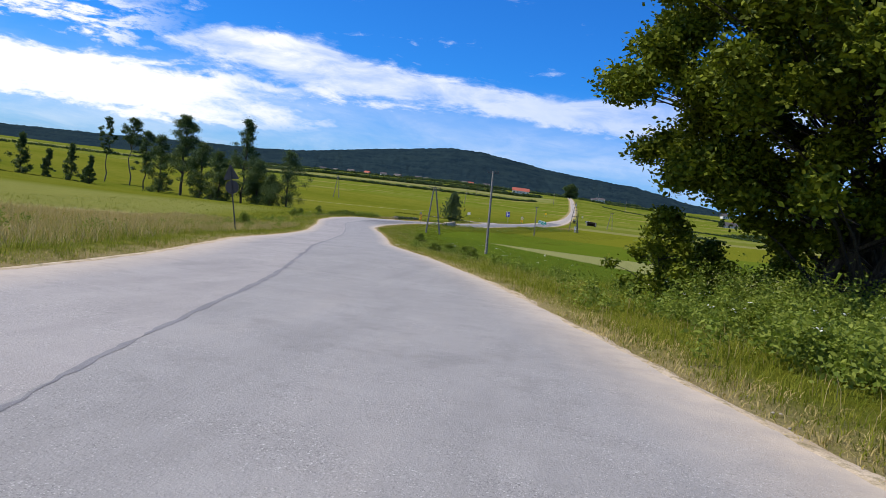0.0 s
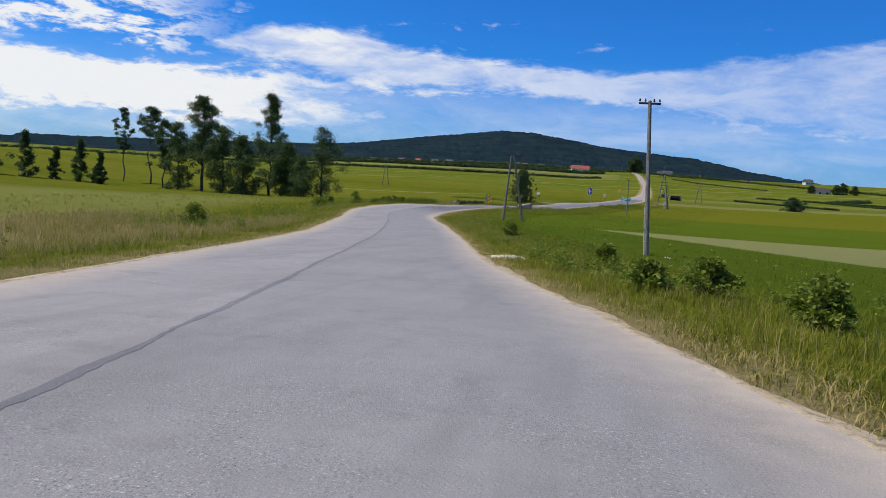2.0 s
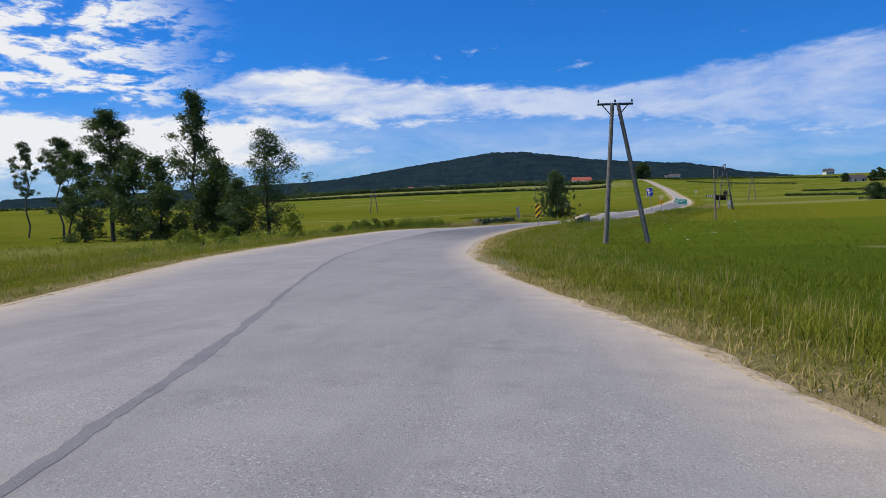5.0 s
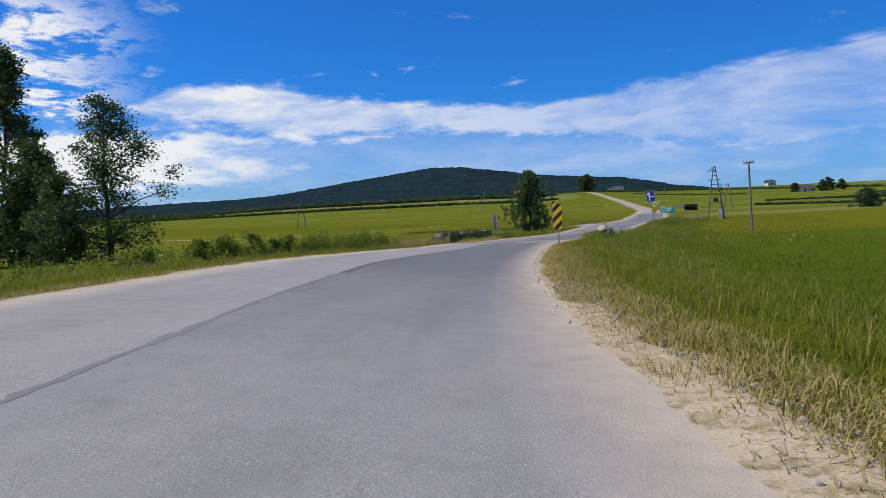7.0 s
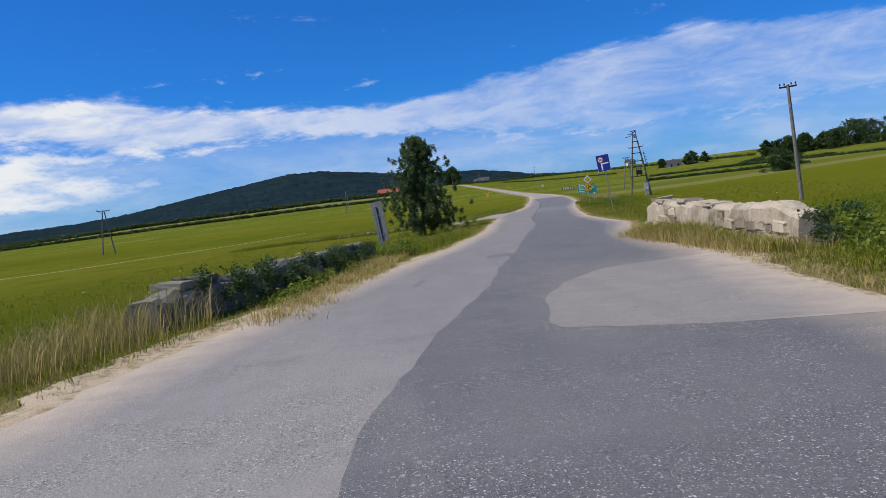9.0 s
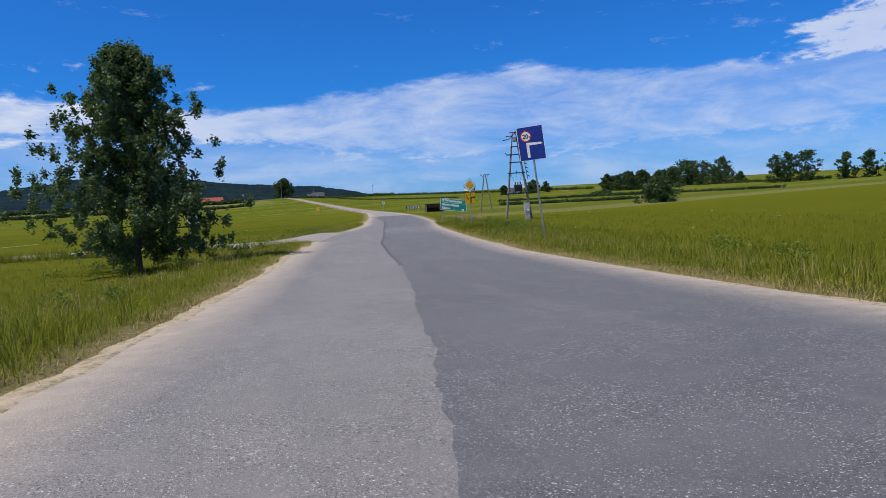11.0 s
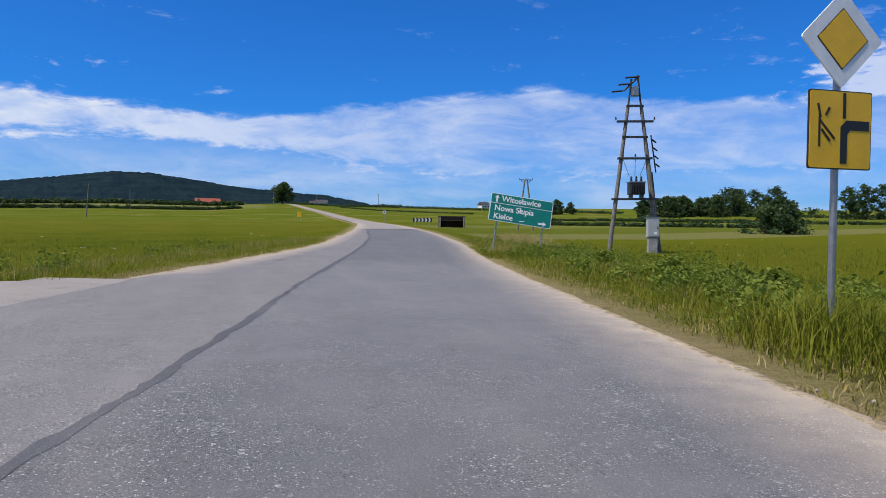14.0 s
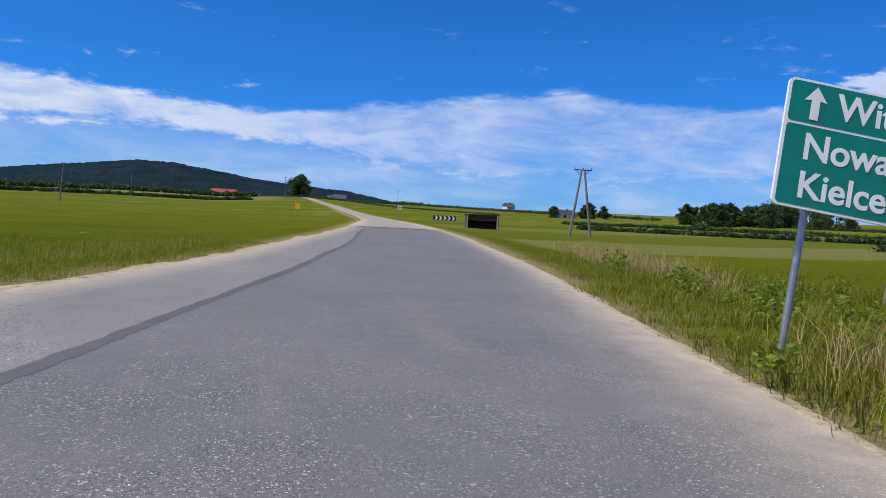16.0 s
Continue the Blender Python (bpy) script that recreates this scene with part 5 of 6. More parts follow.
def build_poles():
    single_pole(-4.15, 62.2, 7.45, 12, (-1.0, -11.0), "weathered wooden utility pole with a crossarm in the verge")
    a_pole(-14.85, 101.9, 6.75, 2.15, 8, "weathered wooden A-frame utility pole in the meadow", 1.7, "", -0.55)
    single_pole(-0.55, 163.3, 6.65, -14, (-2.0, 0), "slim leaning wooden utility pole in the meadow", 0.95, "", False)
    transformer_tower(10.8, 220.2, -16)
    a_pole(26.5, 270, 6.4, 2.1, -18, "distant wooden A-frame utility pole beside the road", 1.7)
    far = "distant utility poles"
    for x, y, h, lean in ((-37.5, 352, 7.0, 4), (-43, 470, 7.5, -1), (8, 465, 8.5, 0), (60, 520, 8, 0), (-75.5, 257, 8, 0), (55, 720, 9, 0)):
        if x == -75.5:
            a_pole(x, y, 8.0, 2.2, 20, "distant wooden A-frame utility pole in the fields", 2.2, far)
        else:
            single_pole(x, y, h, 0, (lean, 0), "distant pale utility pole in the fields", 0.9, far, False)
    # switch cabinet at the foot of the tower
    x, y = 11.4, 219.5
    ob = thing("switch_cabinet", pose(x, y, gz(x, y) + 0.3) @ pose(0, 0, 0, 0, 0, -16), "grey metal switch cabinet at the foot of the tower", "cabinet")
    bm = bmesh.new()
    box(bm, (0.58, 0.36, 1.0), (0, 0, 1.0), bevel=0.015)
    part("body", bm, "cabinet", ob)
    bm = bmesh.new()
    box(bm, (0.54, 0.02, 0.88), (0, -0.185, 1.0), bevel=0.006)
    door = part("door", bm, "cabinet", ob)
    bm = bmesh.new()
    box(bm, (0.03, 0.03, 0.12), (0.2, -0.205, 1.0), bevel=0.005)
    part("handle", bm, "dark_steel", door)
    bm = bmesh.new()
    box(bm, (0.16, 0.002, 0.12), (0.1, -0.197, 0.72))
    part("label_plate", bm, "white", door)
    bm = bmesh.new()
    box(bm, (0.7, 0.42, 0.04), (0, 0, 1.52), bevel=0.01)
    part("roof", bm, "steel", ob)
    bm = bmesh.new()
    box(bm, (0.46, 0.3, 0.95), (0, 0, 0.05), bevel=0.01)
    part("plinth", bm, "concrete", ob)


build_poles()


# ---- bridge parapets ----
def parapet(a, b, top_a, top_b, thick, name, label, mat, stone_mat, seed, gaps, loose=0.3):
    """A worn masonry wall from a to b: a rough core, courses of separate facing stones with gaps where they fell out, coping slabs."""
    rng = np.random.RandomState(seed)
    a, b = Vector(a), Vector(b)
    L = (b - a).length
    ang = math.degrees(math.atan2(b.y - a.y, b.x - a.x))
    g = min(gz(a.x, a.y), gz(b.x, b.y)) - 0.35
    ob = thing(name, pose(a.x, a.y, g) @ pose(0, 0, 0, 0, 0, ang), label, "bridge parapet")
    n = 150
    prof = [(-0.5, 0), (-0.5, 0.2), (-0.5, 0.4), (-0.49, 0.6), (-0.48, 0.8), (-0.46, 0.93), (-0.3, 1.0), (0.0, 1.01), (0.3, 1.0), (0.46, 0.93), (0.48, 0.8), (0.49, 0.6), (0.5, 0.4), (0.5, 0.2), (0.5, 0)]
    k = len(prof)
    def top_at(t):
        sag = 0.10 * noise.noise(Vector((t * L * 0.45, seed, 0))) + 0.05 * noise.noise(Vector((t * L * 1.6, seed, 3)))
        return (top_a + (top_b - top_a) * t - g) + sag - 0.12 * max(0.0, 1 - min(t, 1 - t) * 14)
    verts = []
    for i in range(n + 1):
        t = i / n
        for u, w in prof:
            p = Vector((t * L, u, w + seed))
            j = 0.035 * noise.noise(p * 5.0) + 0.025 * noise.noise(p * 14.0)
            verts.append((t * L + j * 0.5, u * thick + (j if abs(u) > 0.4 else 0), w * top_at(t) + (j if w > 0.9 else 0)))
    faces = [tuple(int(v) for v in f) for f in grid_faces(n + 1, k)]
    faces += [tuple(range(k - 1, -1, -1)), tuple(range(n * k, n * k + k))]
    mesh_object("wall_core", verts, faces, mat, ob, False)
    shapes = []
    for q in range(6):
        bm = bmesh.new()
        box(bm, (0.30 + 0.05 * q, 0.17, 0.165 + 0.02 * (q % 3)), bevel=0.03)
        for v in bm.verts:
            v.co += Vector(rng.randn(3) * 0.011)
        me = bpy.data.meshes.new("stone")
        bm.to_mesh(me)
        bm.free()
        me.materials.append(M[stone_mat])
        shapes.append(me)
    for side in (-1, 1):
        z, row = 0.22, 0
        while z < 1.6:
            x = 0.16 + 0.17 * (row % 2)
            while x < L - 0.15:
                q = rng.randint(6)
                w = 0.30 + 0.05 * q
                bare = noise.noise(Vector((x * 0.55, z, seed * 3 + side))) > gaps
                if z + 0.1 < top_at(min(1.0, x / L)) and not bare:
                    st = new("stone", shapes[q])
                    st.parent = ob
                    st.matrix_local = pose(x + w / 2, side * (thick * 0.5 - 0.045 + 0.012 * rng.randn()), z + rng.randn() * 0.012, rng.randn() * 2, rng.randn() * 3, rng.randn() * 2.5)
                x += w + 0.025
            z += 0.195
            row += 1
    for x in np.arange(0.1, L - 0.3, 0.62):
        if rng.rand() < loose:
            bm = bmesh.new()
            box(bm, (0.5 + 0.1 * rng.rand(), thick * 0.95, 0.1), bevel=0.03)
            for v in bm.verts:
                v.co += Vector(rng.randn(3) * 0.012)
            slab = part("coping_slab", bm, mat, ob)
            slab.matrix_local = pose(x + 0.25, rng.randn() * 0.02, top_at((x + 0.25) / L) + 0.01, rng.randn() * 2, rng.randn() * 3, rng.randn() * 3)
    return ob


parapet((-17.75, 134.6), (-16.75, 143.6), 0.98, 1.08, 0.5, "bridge_parapet", "weathered pale stone bridge parapet with crumbling plaster, sunlit", "plaster_wall", "stone", 3, -0.12)
parapet((-27.5, 133.5), (-25.1, 146.6), 0.94, 0.76, 0.5, "bridge_parapet", "mossy grey stone bridge parapet overgrown with weeds", "stone_dark", "stone_dark", 4, 0.3)


# ---- buildings ----
def house(name, x, y, w, d, h, roof_h, turn, wall, roof, label, windows=3, group=""):
    ob = thing(name, pose(x, y, gz(x, y) - 0.3) @ pose(0, 0, 0, 0, 0, turn), label, "house", group)
    bm = bmesh.new()
    box(bm, (w, d, h + 0.3), (0, 0, (h + 0.3) / 2))
    part("wall", bm, wall, ob)
    e = 0.5
    v = [(-w / 2 - e, -d / 2 - e, h + 0.15), (w / 2 + e, -d / 2 - e, h + 0.15), (w / 2 + e, d / 2 + e, h + 0.15), (-w / 2 - e, d / 2 + e, h + 0.15), (-w / 2 - e, 0, h + roof_h), (w / 2 + e, 0, h + roof_h)]
    mesh_object("roof", v, [(0, 1, 5, 4), (2, 3, 4, 5), (1, 2, 5), (3, 0, 4), (3, 2, 1, 0)], roof, ob)
    bm = bmesh.new()
    box(bm, (0.6, 0.6, 1.4), (w * 0.2, 0.4, h + roof_h - 0.2))
    part("chimney", bm, "roof_red", ob)
    for i in range(windows):
        px = -w / 2 + w * (i + 0.5) / windows
        bm = bmesh.new()
        box(bm, (1.3, 0.1, 1.4), (px, -d / 2 - 0.03, h * 0.55))
        win = part("window", bm, "wall_white", ob)
        bm = bmesh.new()
        box(bm, (1.05, 0.1, 1.15), (px, -d / 2 - 0.06, h * 0.55))
        part("pane", bm, "glass", win)
    return ob


def build_buildings():
    house("barn", -22.5, 745, 17, 8, 2.6, 3.4, 8, "wall_white", "roof_red", "long low house with a bright red roof at the village edge", 5)
    house("house", 56, 700, 8, 6, 3.4, 1.8, 0, "wall_white", "roof_dark", "white village house with a shallow dark roof", 3)
    house("house", 49, 690, 4.5, 5, 2.2, 1.6, 0, "wall_white", "roof_dark", "small white outbuilding beside a village house", 2)
    house("house", 122, 478, 9, 5, 1.5, 2.2, 20, "wall_white", "roof_dark", "white house with a steep dark gable in the fields", 2)
    for i, (tx, ty, th) in enumerate(((129, 474, 5.5), (134, 480, 6.5), (140, 478, 5.0), (116, 476, 4.5))):
        make_tree("garden_tree", tx, ty, 300 + i, th * 0.8, 0.15, round_clumps(np.random.RandomState(300 + i), th, 0.4, th * 0.55, 8, 0.9, 0.2), 1800, 0.4, "leaf_dark", "bark_dark", "dark broad-leaved tree beside a house in the fields", group="trees round the field house")
    house("house", 158, 640, 6, 5, 2.6, 2.0, 15, "wall_white", "roof_dark", "white farmhouse at the far edge of the fields", 3)
    r = np.random.RandomState(31)
    for i in range(14):
        az = radians(-19 + 18 * (i + r.rand()) / 14)
        rr = 1050 + 250 * r.rand()
        house("house", -12 + math.sin(az) * rr, 110 + math.cos(az) * rr, 9 + 4 * r.rand(), 8, 4, 3.5, r.rand() * 60 - 30, "wall_white", "roof_dark" if r.rand() < 0.6 else "roof_red", "small distant village house below the wooded hill", 2, "village houses below the hill")
    # dark boarded shelter by the junction
    x, y = 20.6, 282
    ob = thing("bus_shelter", pose(x, y, gz(x, y) + 0.0) @ pose(0, 0, 0, 0, 0, -14), "dark boarded roadside shelter with an open front", "shelter")
    W, D, Hh = 3.5, 1.6, 1.45
    for nm, size, at in (("back_wall", (W, 0.08, Hh), (0, D / 2, Hh / 2)), ("side_wall", (0.08, D, Hh), (-W / 2, 0, Hh / 2)), ("side_wall", (0.08, D, Hh), (W / 2, 0, Hh / 2)), ("front_board", (W, 0.06, 0.55), (0, -D / 2, Hh - 0.3)), ("roof", (W + 0.3, D + 0.3, 0.1), (0, 0, Hh + 0.05)), ("bench", (W - 0.4, 0.4, 0.07), (0, 0.4, 0.5))):
        bm = bmesh.new()
        box(bm, size, at, bevel=0.012)
        part(nm, bm, "rust_wood", ob)
    for px in (-W / 2 + 0.1, W / 2 - 0.1):
        bm = bmesh.new()
        box(bm, (0.14, 0.14, Hh), (px - 0.0, -D / 2 - 0.1, Hh / 2), bevel=0.01)
        part("front_post", bm, "concrete", ob)


build_buildings()


# ---- side road, track ----
def strip_on_ground(name, pts, widths, lift, mat, label, step=1.0, cols=7, category="road"):
    """A flat strip laid over the ground along a line of knots."""
    p = spline([(a, b, 0) for a, b in pts], step)[:, :2]
    t = np.gradient(p, axis=0)
    t /= np.linalg.norm(t, axis=1)[:, None]
    nrm = np.stack([t[:, 1], -t[:, 0]], 1)
    w = np.interp(np.linspace(0, 1, len(p)), np.linspace(0, 1, len(widths)), widths)
    u = np.linspace(-0.5, 0.5, cols)
    q = p[:, None, :] + nrm[:, None, :] * (w[:, None] * u[None, :])[:, :, None]
    x, y = q[..., 0].ravel(), q[..., 1].ravel()
    z = ground_z(x, y) + lift - np.tile(np.where(np.abs(u) > 0.499, 0.2, 0.0), len(p))
    ob = fast_mesh(name, np.stack([x, y, z], 1), grid_faces(len(p), cols)[:, ::-1], mat)
    return tagged(ob, label, category, kind="structure")


sx, sy, _ = at_road([197.4, 197.6, 197.8, 198.0, 198.2, 198.4, 198.6], [-3.8, -5.5, -7.2, -9.0, -12, -18, -26])
strip_on_ground("side_road", list(zip(sx, sy)), (13.5, 12.8, 11.5, 8.0, 6.0, 5.4, 5.2, 5.0, 4.8, 4.6, 4.4, 4.2, 3.8, 3.4, 3.0), 0.045, "asphalt_pale", "pale dusty side road branching off across the meadow", 0.4, 19)


strip_on_ground("track", [(-95, 226), (-77, 217), (-60, 219), (-46, 227), (-38, 240)], (0.8, 1.2, 1.3, 1.2, 0.8), 0.03, "mown", "pale worn track across the meadow by the stream", 1.0, 5, "track")


# ---- small things by the road ----
def sand_heap(s, d, length, width, h, seed):
    """A low spill of pale sand with an uneven rim."""
    rng = np.random.RandomState(seed)
    x0, y0, _ = at_road(s, d)
    x0, y0 = float(x0[0]), float(y0[0])
    ob = thing("sand_heap", pose(x0, y0, gz(x0, y0)) @ pose(0, 0, 0, 0, 0, facing(s)), "low spill of pale sand in the roadside grass", "sand heap")
    rings, seg = 8, 28
    rim = 1 + 0.2 * np.convolve(np.r_[rng.randn(seg), np.zeros(4)], np.ones(3) / 3, "same")[:seg]
    verts, faces = [(0, 0, h)], []
    for i in range(1, rings + 1):
        u = i / rings
        for k in range(seg):
            a = 2 * math.pi * k / seg
            verts.append((math.cos(a) * length * u * rim[k], math.sin(a) * width * u * rim[k], h * (1 - u * u) + 0.015 * rng.randn() * (1 - u) - 0.1 * (i == rings)))
    for k in range(seg):
        faces.append((0, 1 + k, 1 + (k + 1) % seg))
        for i in range(rings - 1):
            a, b = 1 + i * seg, 1 + (i + 1) * seg
            faces.append((a + k, b + k, b + (k + 1) % seg, a + (k + 1) % seg))
    mesh_object("heap", verts, faces, "pale_sand", ob, True)


sand_heap(48.9, 2.9, 0.6, 0.65, 0.07, 5)


def small_far_signs():
    x, y = 2.8, 314
    ob = thing("marker_board", pose(x, y, gz(x, y) - 0.05) @ pose(0, 0, 0, 0, 0, -6), "small yellow board on short posts beside the village road", "road sign")
    sheet("panel", [(a, b + 1.3) for a, b in rounded(0.7, 0.9, 0.03)], 0.0, "yellow", ob, 0.03)
    for px in (-0.3, 0.3):
        rod("post", (px, 0.03, -0.3), (px, 0.03, 1.8), 0.03, "steel", ob)
    x, y = 18.9, 318
    ob = thing("round_sign", pose(x, y, gz(x, y) - 0.05) @ pose(0, 0, 0, 0, 0, -10), "small round white sign with a dark middle by the far road", "road sign")
    sheet("disc", disc(0.34, 24, 0.0, 1.9), 0.0, "white", ob, 0.02)
    sheet("middle", disc(0.17, 20, 0.0, 1.9), -0.013, "dark_steel", ob)
    rod("post", (0, 0.04, -0.3), (0, 0.04, 2.2), 0.03, "steel", ob)


small_far_signs()


# ---- grass and flowers ----
def blades(rng, x, y, z, h, w, bend):
    """Bent tapering blades: five corners, three triangles each."""
    n = len(x)
    a = rng.rand(n) * 6.283
    dx, dy = np.cos(a), np.sin(a)
    b = a + 1.3 + rng.rand(n) * 0.6
    bx, by = np.cos(b) * bend * h, np.sin(b) * bend * h
    base = np.stack([x, y, z - 0.03], 1)
    side = np.stack([dx * w / 2, dy * w / 2, np.zeros(n)], 1)
    mid = base + np.stack([bx * 0.3, by * 0.3, h * 0.55], 1)
    tip = base + np.stack([bx, by, h * (1 - 0.25 * bend)], 1)
    v = np.stack([base - side, base + side, mid - side * 0.8, mid + side * 0.8, tip], 1).reshape(-1, 3)
    k = np.arange(n)[:, None] * 5
    f = np.concatenate([k + np.array([[0, 1, 3]]), k + np.array([[0, 3, 2]]), k + np.array([[2, 3, 4]])], 1).reshape(-1, 3)
    return v, f


def scatter(rng, n, s0, s1, a, b, side, power=1.0):
    """Places along one edge of the road, from a to b metres off it."""
    s = s0 + (s1 - s0) * rng.rand(n)
    o = a + (b - a) * rng.rand(n) ** power
    d = e_r(s) + o if side > 0 else e_l(s) - o
    # keep the mouth of the side road clear
    x, y, _ = at_road(s, d)
    ok = np.ones(n, bool)
    if side < 0:
        near = 191.3 + 3.6 * smooth(0, 4.2, o)
        far = 204.2 - 3.4 * smooth(0, 4.2, o)
        ok = ~((s > near) & (s < far) & (o < 70))
    else:
        ok = ~((s > 83) & (s < 109) & (o > -0.02) & (o < 0.45) & (rng.rand(n) < 0.75))
        ok &= ~((s > 197) & (o < 0.42) & (rng.rand(n) < 0.85))
        ok &= ~((y < 99.5 + 0.27 * x) & ((x + 5) * 10.5 + (y - 94) * 6.5 > 3))
    return x[ok], y[ok], s[ok], o[ok]


def sward(name, rng, batches, mat, label, category="grass", rows=()):
    """Tufts of blades along the road edges, and along the given straight rows."""
    V, F, k = [], [], 0
    jobs = [(scatter(rng, n, s0, s1, a, b, side, power)[:2], (h0, h1, w, bend, tuft)) for n, s0, s1, a, b, side, power, h0, h1, w, bend, tuft in batches]
    for p, q, n, wide, *form in rows:
        t = rng.rand(n)
        jobs.append(((p[0] + (q[0] - p[0]) * t + wide * rng.randn(n).clip(-1.4, 1.4), p[1] + (q[1] - p[1]) * t + wide * rng.randn(n).clip(-1.4, 1.4)), form))
    for (x, y), (h0, h1, w, bend, tuft) in jobs:
        tall = 0.75 + 0.5 * (waves(x, y, 0.5, 17) + waves(x, y, 1.7, 18)) * 0.7
        x, y, tall = np.repeat(x, tuft), np.repeat(y, tuft), np.repeat(tall, tuft)
        x = x + rng.randn(len(x)) * 0.07
        y = y + rng.randn(len(y)) * 0.07
        z = ground_z(x, y)
        h = (h0 + (h1 - h0) * rng.rand(len(x))) * np.clip(tall, 0.35, 1.4)
        v, f = blades(rng, x, y, z, h, w * (0.6 + 0.8 * rng.rand(len(x))), bend * (0.4 + rng.rand(len(x))))
        V.append(v)
        F.append(f + k)
        k += len(v)
    ob = fast_mesh(name, np.concatenate(V), np.concatenate(F), mat)
    return tagged(ob, label, category, kind="stuff")


sx, sy, _ = at_road([193.2, 193.6], [-9.5, -32])
SIDE_GRASS = ((sx[0], sy[0]), (sx[1], sy[1]), 1100, 0.7, 0.4, 0.75, 0.013, 0.5, 8)


def build_grass():
    rng = np.random.RandomState(77)
    # count, from, to, off edge a..b, side, power, heights, width, bend, blades per tuft
    sward("verge_grass", rng, [
        (15000, -6, 236, 0.45, 2.6, 1, 0.9, 0.10, 0.32, 0.008, 0.9, 7),
        (15000, -6, 236, 0.10, 1.5, 1, 0.8, 0.04, 0.15, 0.008, 0.9, 7),
        (12000, -6, 236, 0.10, 1.5, -1, 0.8, 0.04, 0.14, 0.008, 0.9, 7),
        (4500, -6, 62, 2.0, 7.0, 1, 1.0, 0.2, 0.42, 0.009, 0.8, 7),
        (6500, 132, 236, 2.0, 8.0, 1, 1.0, 0.25, 0.58, 0.009, 0.8, 7),
        (4500, 132, 240, 6.5, 24, 1, 1.2, 0.16, 0.34, 0.014, 0.5, 5),
        (11000, -6, 236, 0.3, 2.6, -1, 0.9, 0.08, 0.28, 0.009, 0.9, 7),
        (8000, -6, 236, 2.0, 8.0, -1, 1.0, 0.16, 0.4, 0.011, 0.8, 6),
        (2200, -4, 68, 1.0, 10.0, -1, 1.0, 0.25, 0.5, 0.010, 0.6, 5),
        (5500, -6, 240, 7.5, 26, -1, 1.2, 0.14, 0.32, 0.016, 0.5, 5),
    ], "grass", "uncut green roadside grass with uneven tufts", rows=(((-18.4, 134.2), (-17.3, 143.8), 500, 0.22, 0.3, 0.7, 0.010, 0.7, 8), ((-25.7, 135), (-24.0, 148), 260, 0.3, 0.1, 0.3, 0.009, 0.8, 8), ((-24.6, 147), (-21.0, 162), 700, 0.7, 0.3, 0.65, 0.010, 0.7, 7), SIDE_GRASS, ((-0.6, 209.4), (2.2, 219.5), 650, 0.45, 0.12, 0.34, 0.010, 0.9, 8), ((0.9, 211.2), (4.2, 214.2), 420, 0.6, 0.3, 0.65, 0.010, 0.8, 8), ((-1.2, 203.5), (2.6, 215.5), 1500, 0.7, 0.18, 0.46, 0.010, 0.8, 8), ((-4.9, 191.9), (-3.0, 194.2), 420, 0.5, 0.35, 0.65, 0.010, 0.7, 8)))
    sward("meadow_grass", rng, [
        (12500, 58, 134, 0.9, 8.0, 1, 1.0, 0.10, 0.25, 0.009, 0.8, 7),
        (5500, -6, 134, 6.5, 24, 1, 1.2, 0.12, 0.26, 0.014, 0.5, 6),
    ], "lush", "short lush green meadow grass beside the road")
    sward("dry_grass", rng, [
        (16000, -6, 236, -0.04, 0.95, 1, 1.0, 0.03, 0.16, 0.008, 1.1, 6),
        (9000, 90, 124, 0.08, 1.25, 1, 1.0, 0.05, 0.2, 0.008, 1.1, 6),
        (10000, -6, 236, -0.04, 0.7, -1, 1.0, 0.03, 0.13, 0.008, 1.1, 6),
        (5000, -6, 236, 0.6, 5.0, 1, 1.0, 0.25, 0.5, 0.005, 0.4, 4),
        (14000, -4, 68, 1.2, 12.0, -1, 1.0, 0.25, 0.6, 0.009, 0.5, 5),
        (4000, 60, 236, 0.8, 5.0, -1, 1.0, 0.25, 0.5, 0.005, 0.4, 4),
    ], "dry", "straw-coloured dry grass along the sandy road edge", rows=(((-18.6, 134.2), (-17.5, 143.8), 600, 0.28, 0.3, 0.75, 0.007, 0.7, 7), ((-25.7, 133), (-23.9, 150), 1300, 0.3, 0.10, 0.42, 0.008, 0.8, 7), ((-29.5, 127), (-27.6, 134), 700, 0.7, 0.3, 0.8, 0.008, 0.5, 6), ((6.2, 222), (12.5, 241), 900, 1.0, 0.4, 0.85, 0.010, 0.5, 6), ((0.0, 211.8), (4.0, 213.6), 250, 0.5, 0.35, 0.65, 0.006, 0.8, 6)))
    # broad-leaved weeds as low patches of leaves
    rngw = np.random.RandomState(78)
    cl = []
    for side, n, a, b in ((1, 900, 0.9, 6.5), (-1, 560, 1.4, 7.0)):
        x, y, s, o = scatter(rngw, n, -4, 230, a, b, side)
        keep = ((waves(x, y, 0.35, 23) > 0.02) & ~((side > 0) & (s > 62) & (s < 130))) | ((s > 128) & (s < 152) & (o > 1.2) & (o < 4))
        x, y = x[keep], y[keep]
        z = ground_z(x, y)
        for i in range(len(x)):
            h = 0.18 + 0.3 * rngw.rand()
            cl.append(((x[i], y[i], z[i] + h * 0.7), (0.22 + 0.2 * rngw.rand(), 0.22 + 0.2 * rngw.rand(), h * 0.7)))
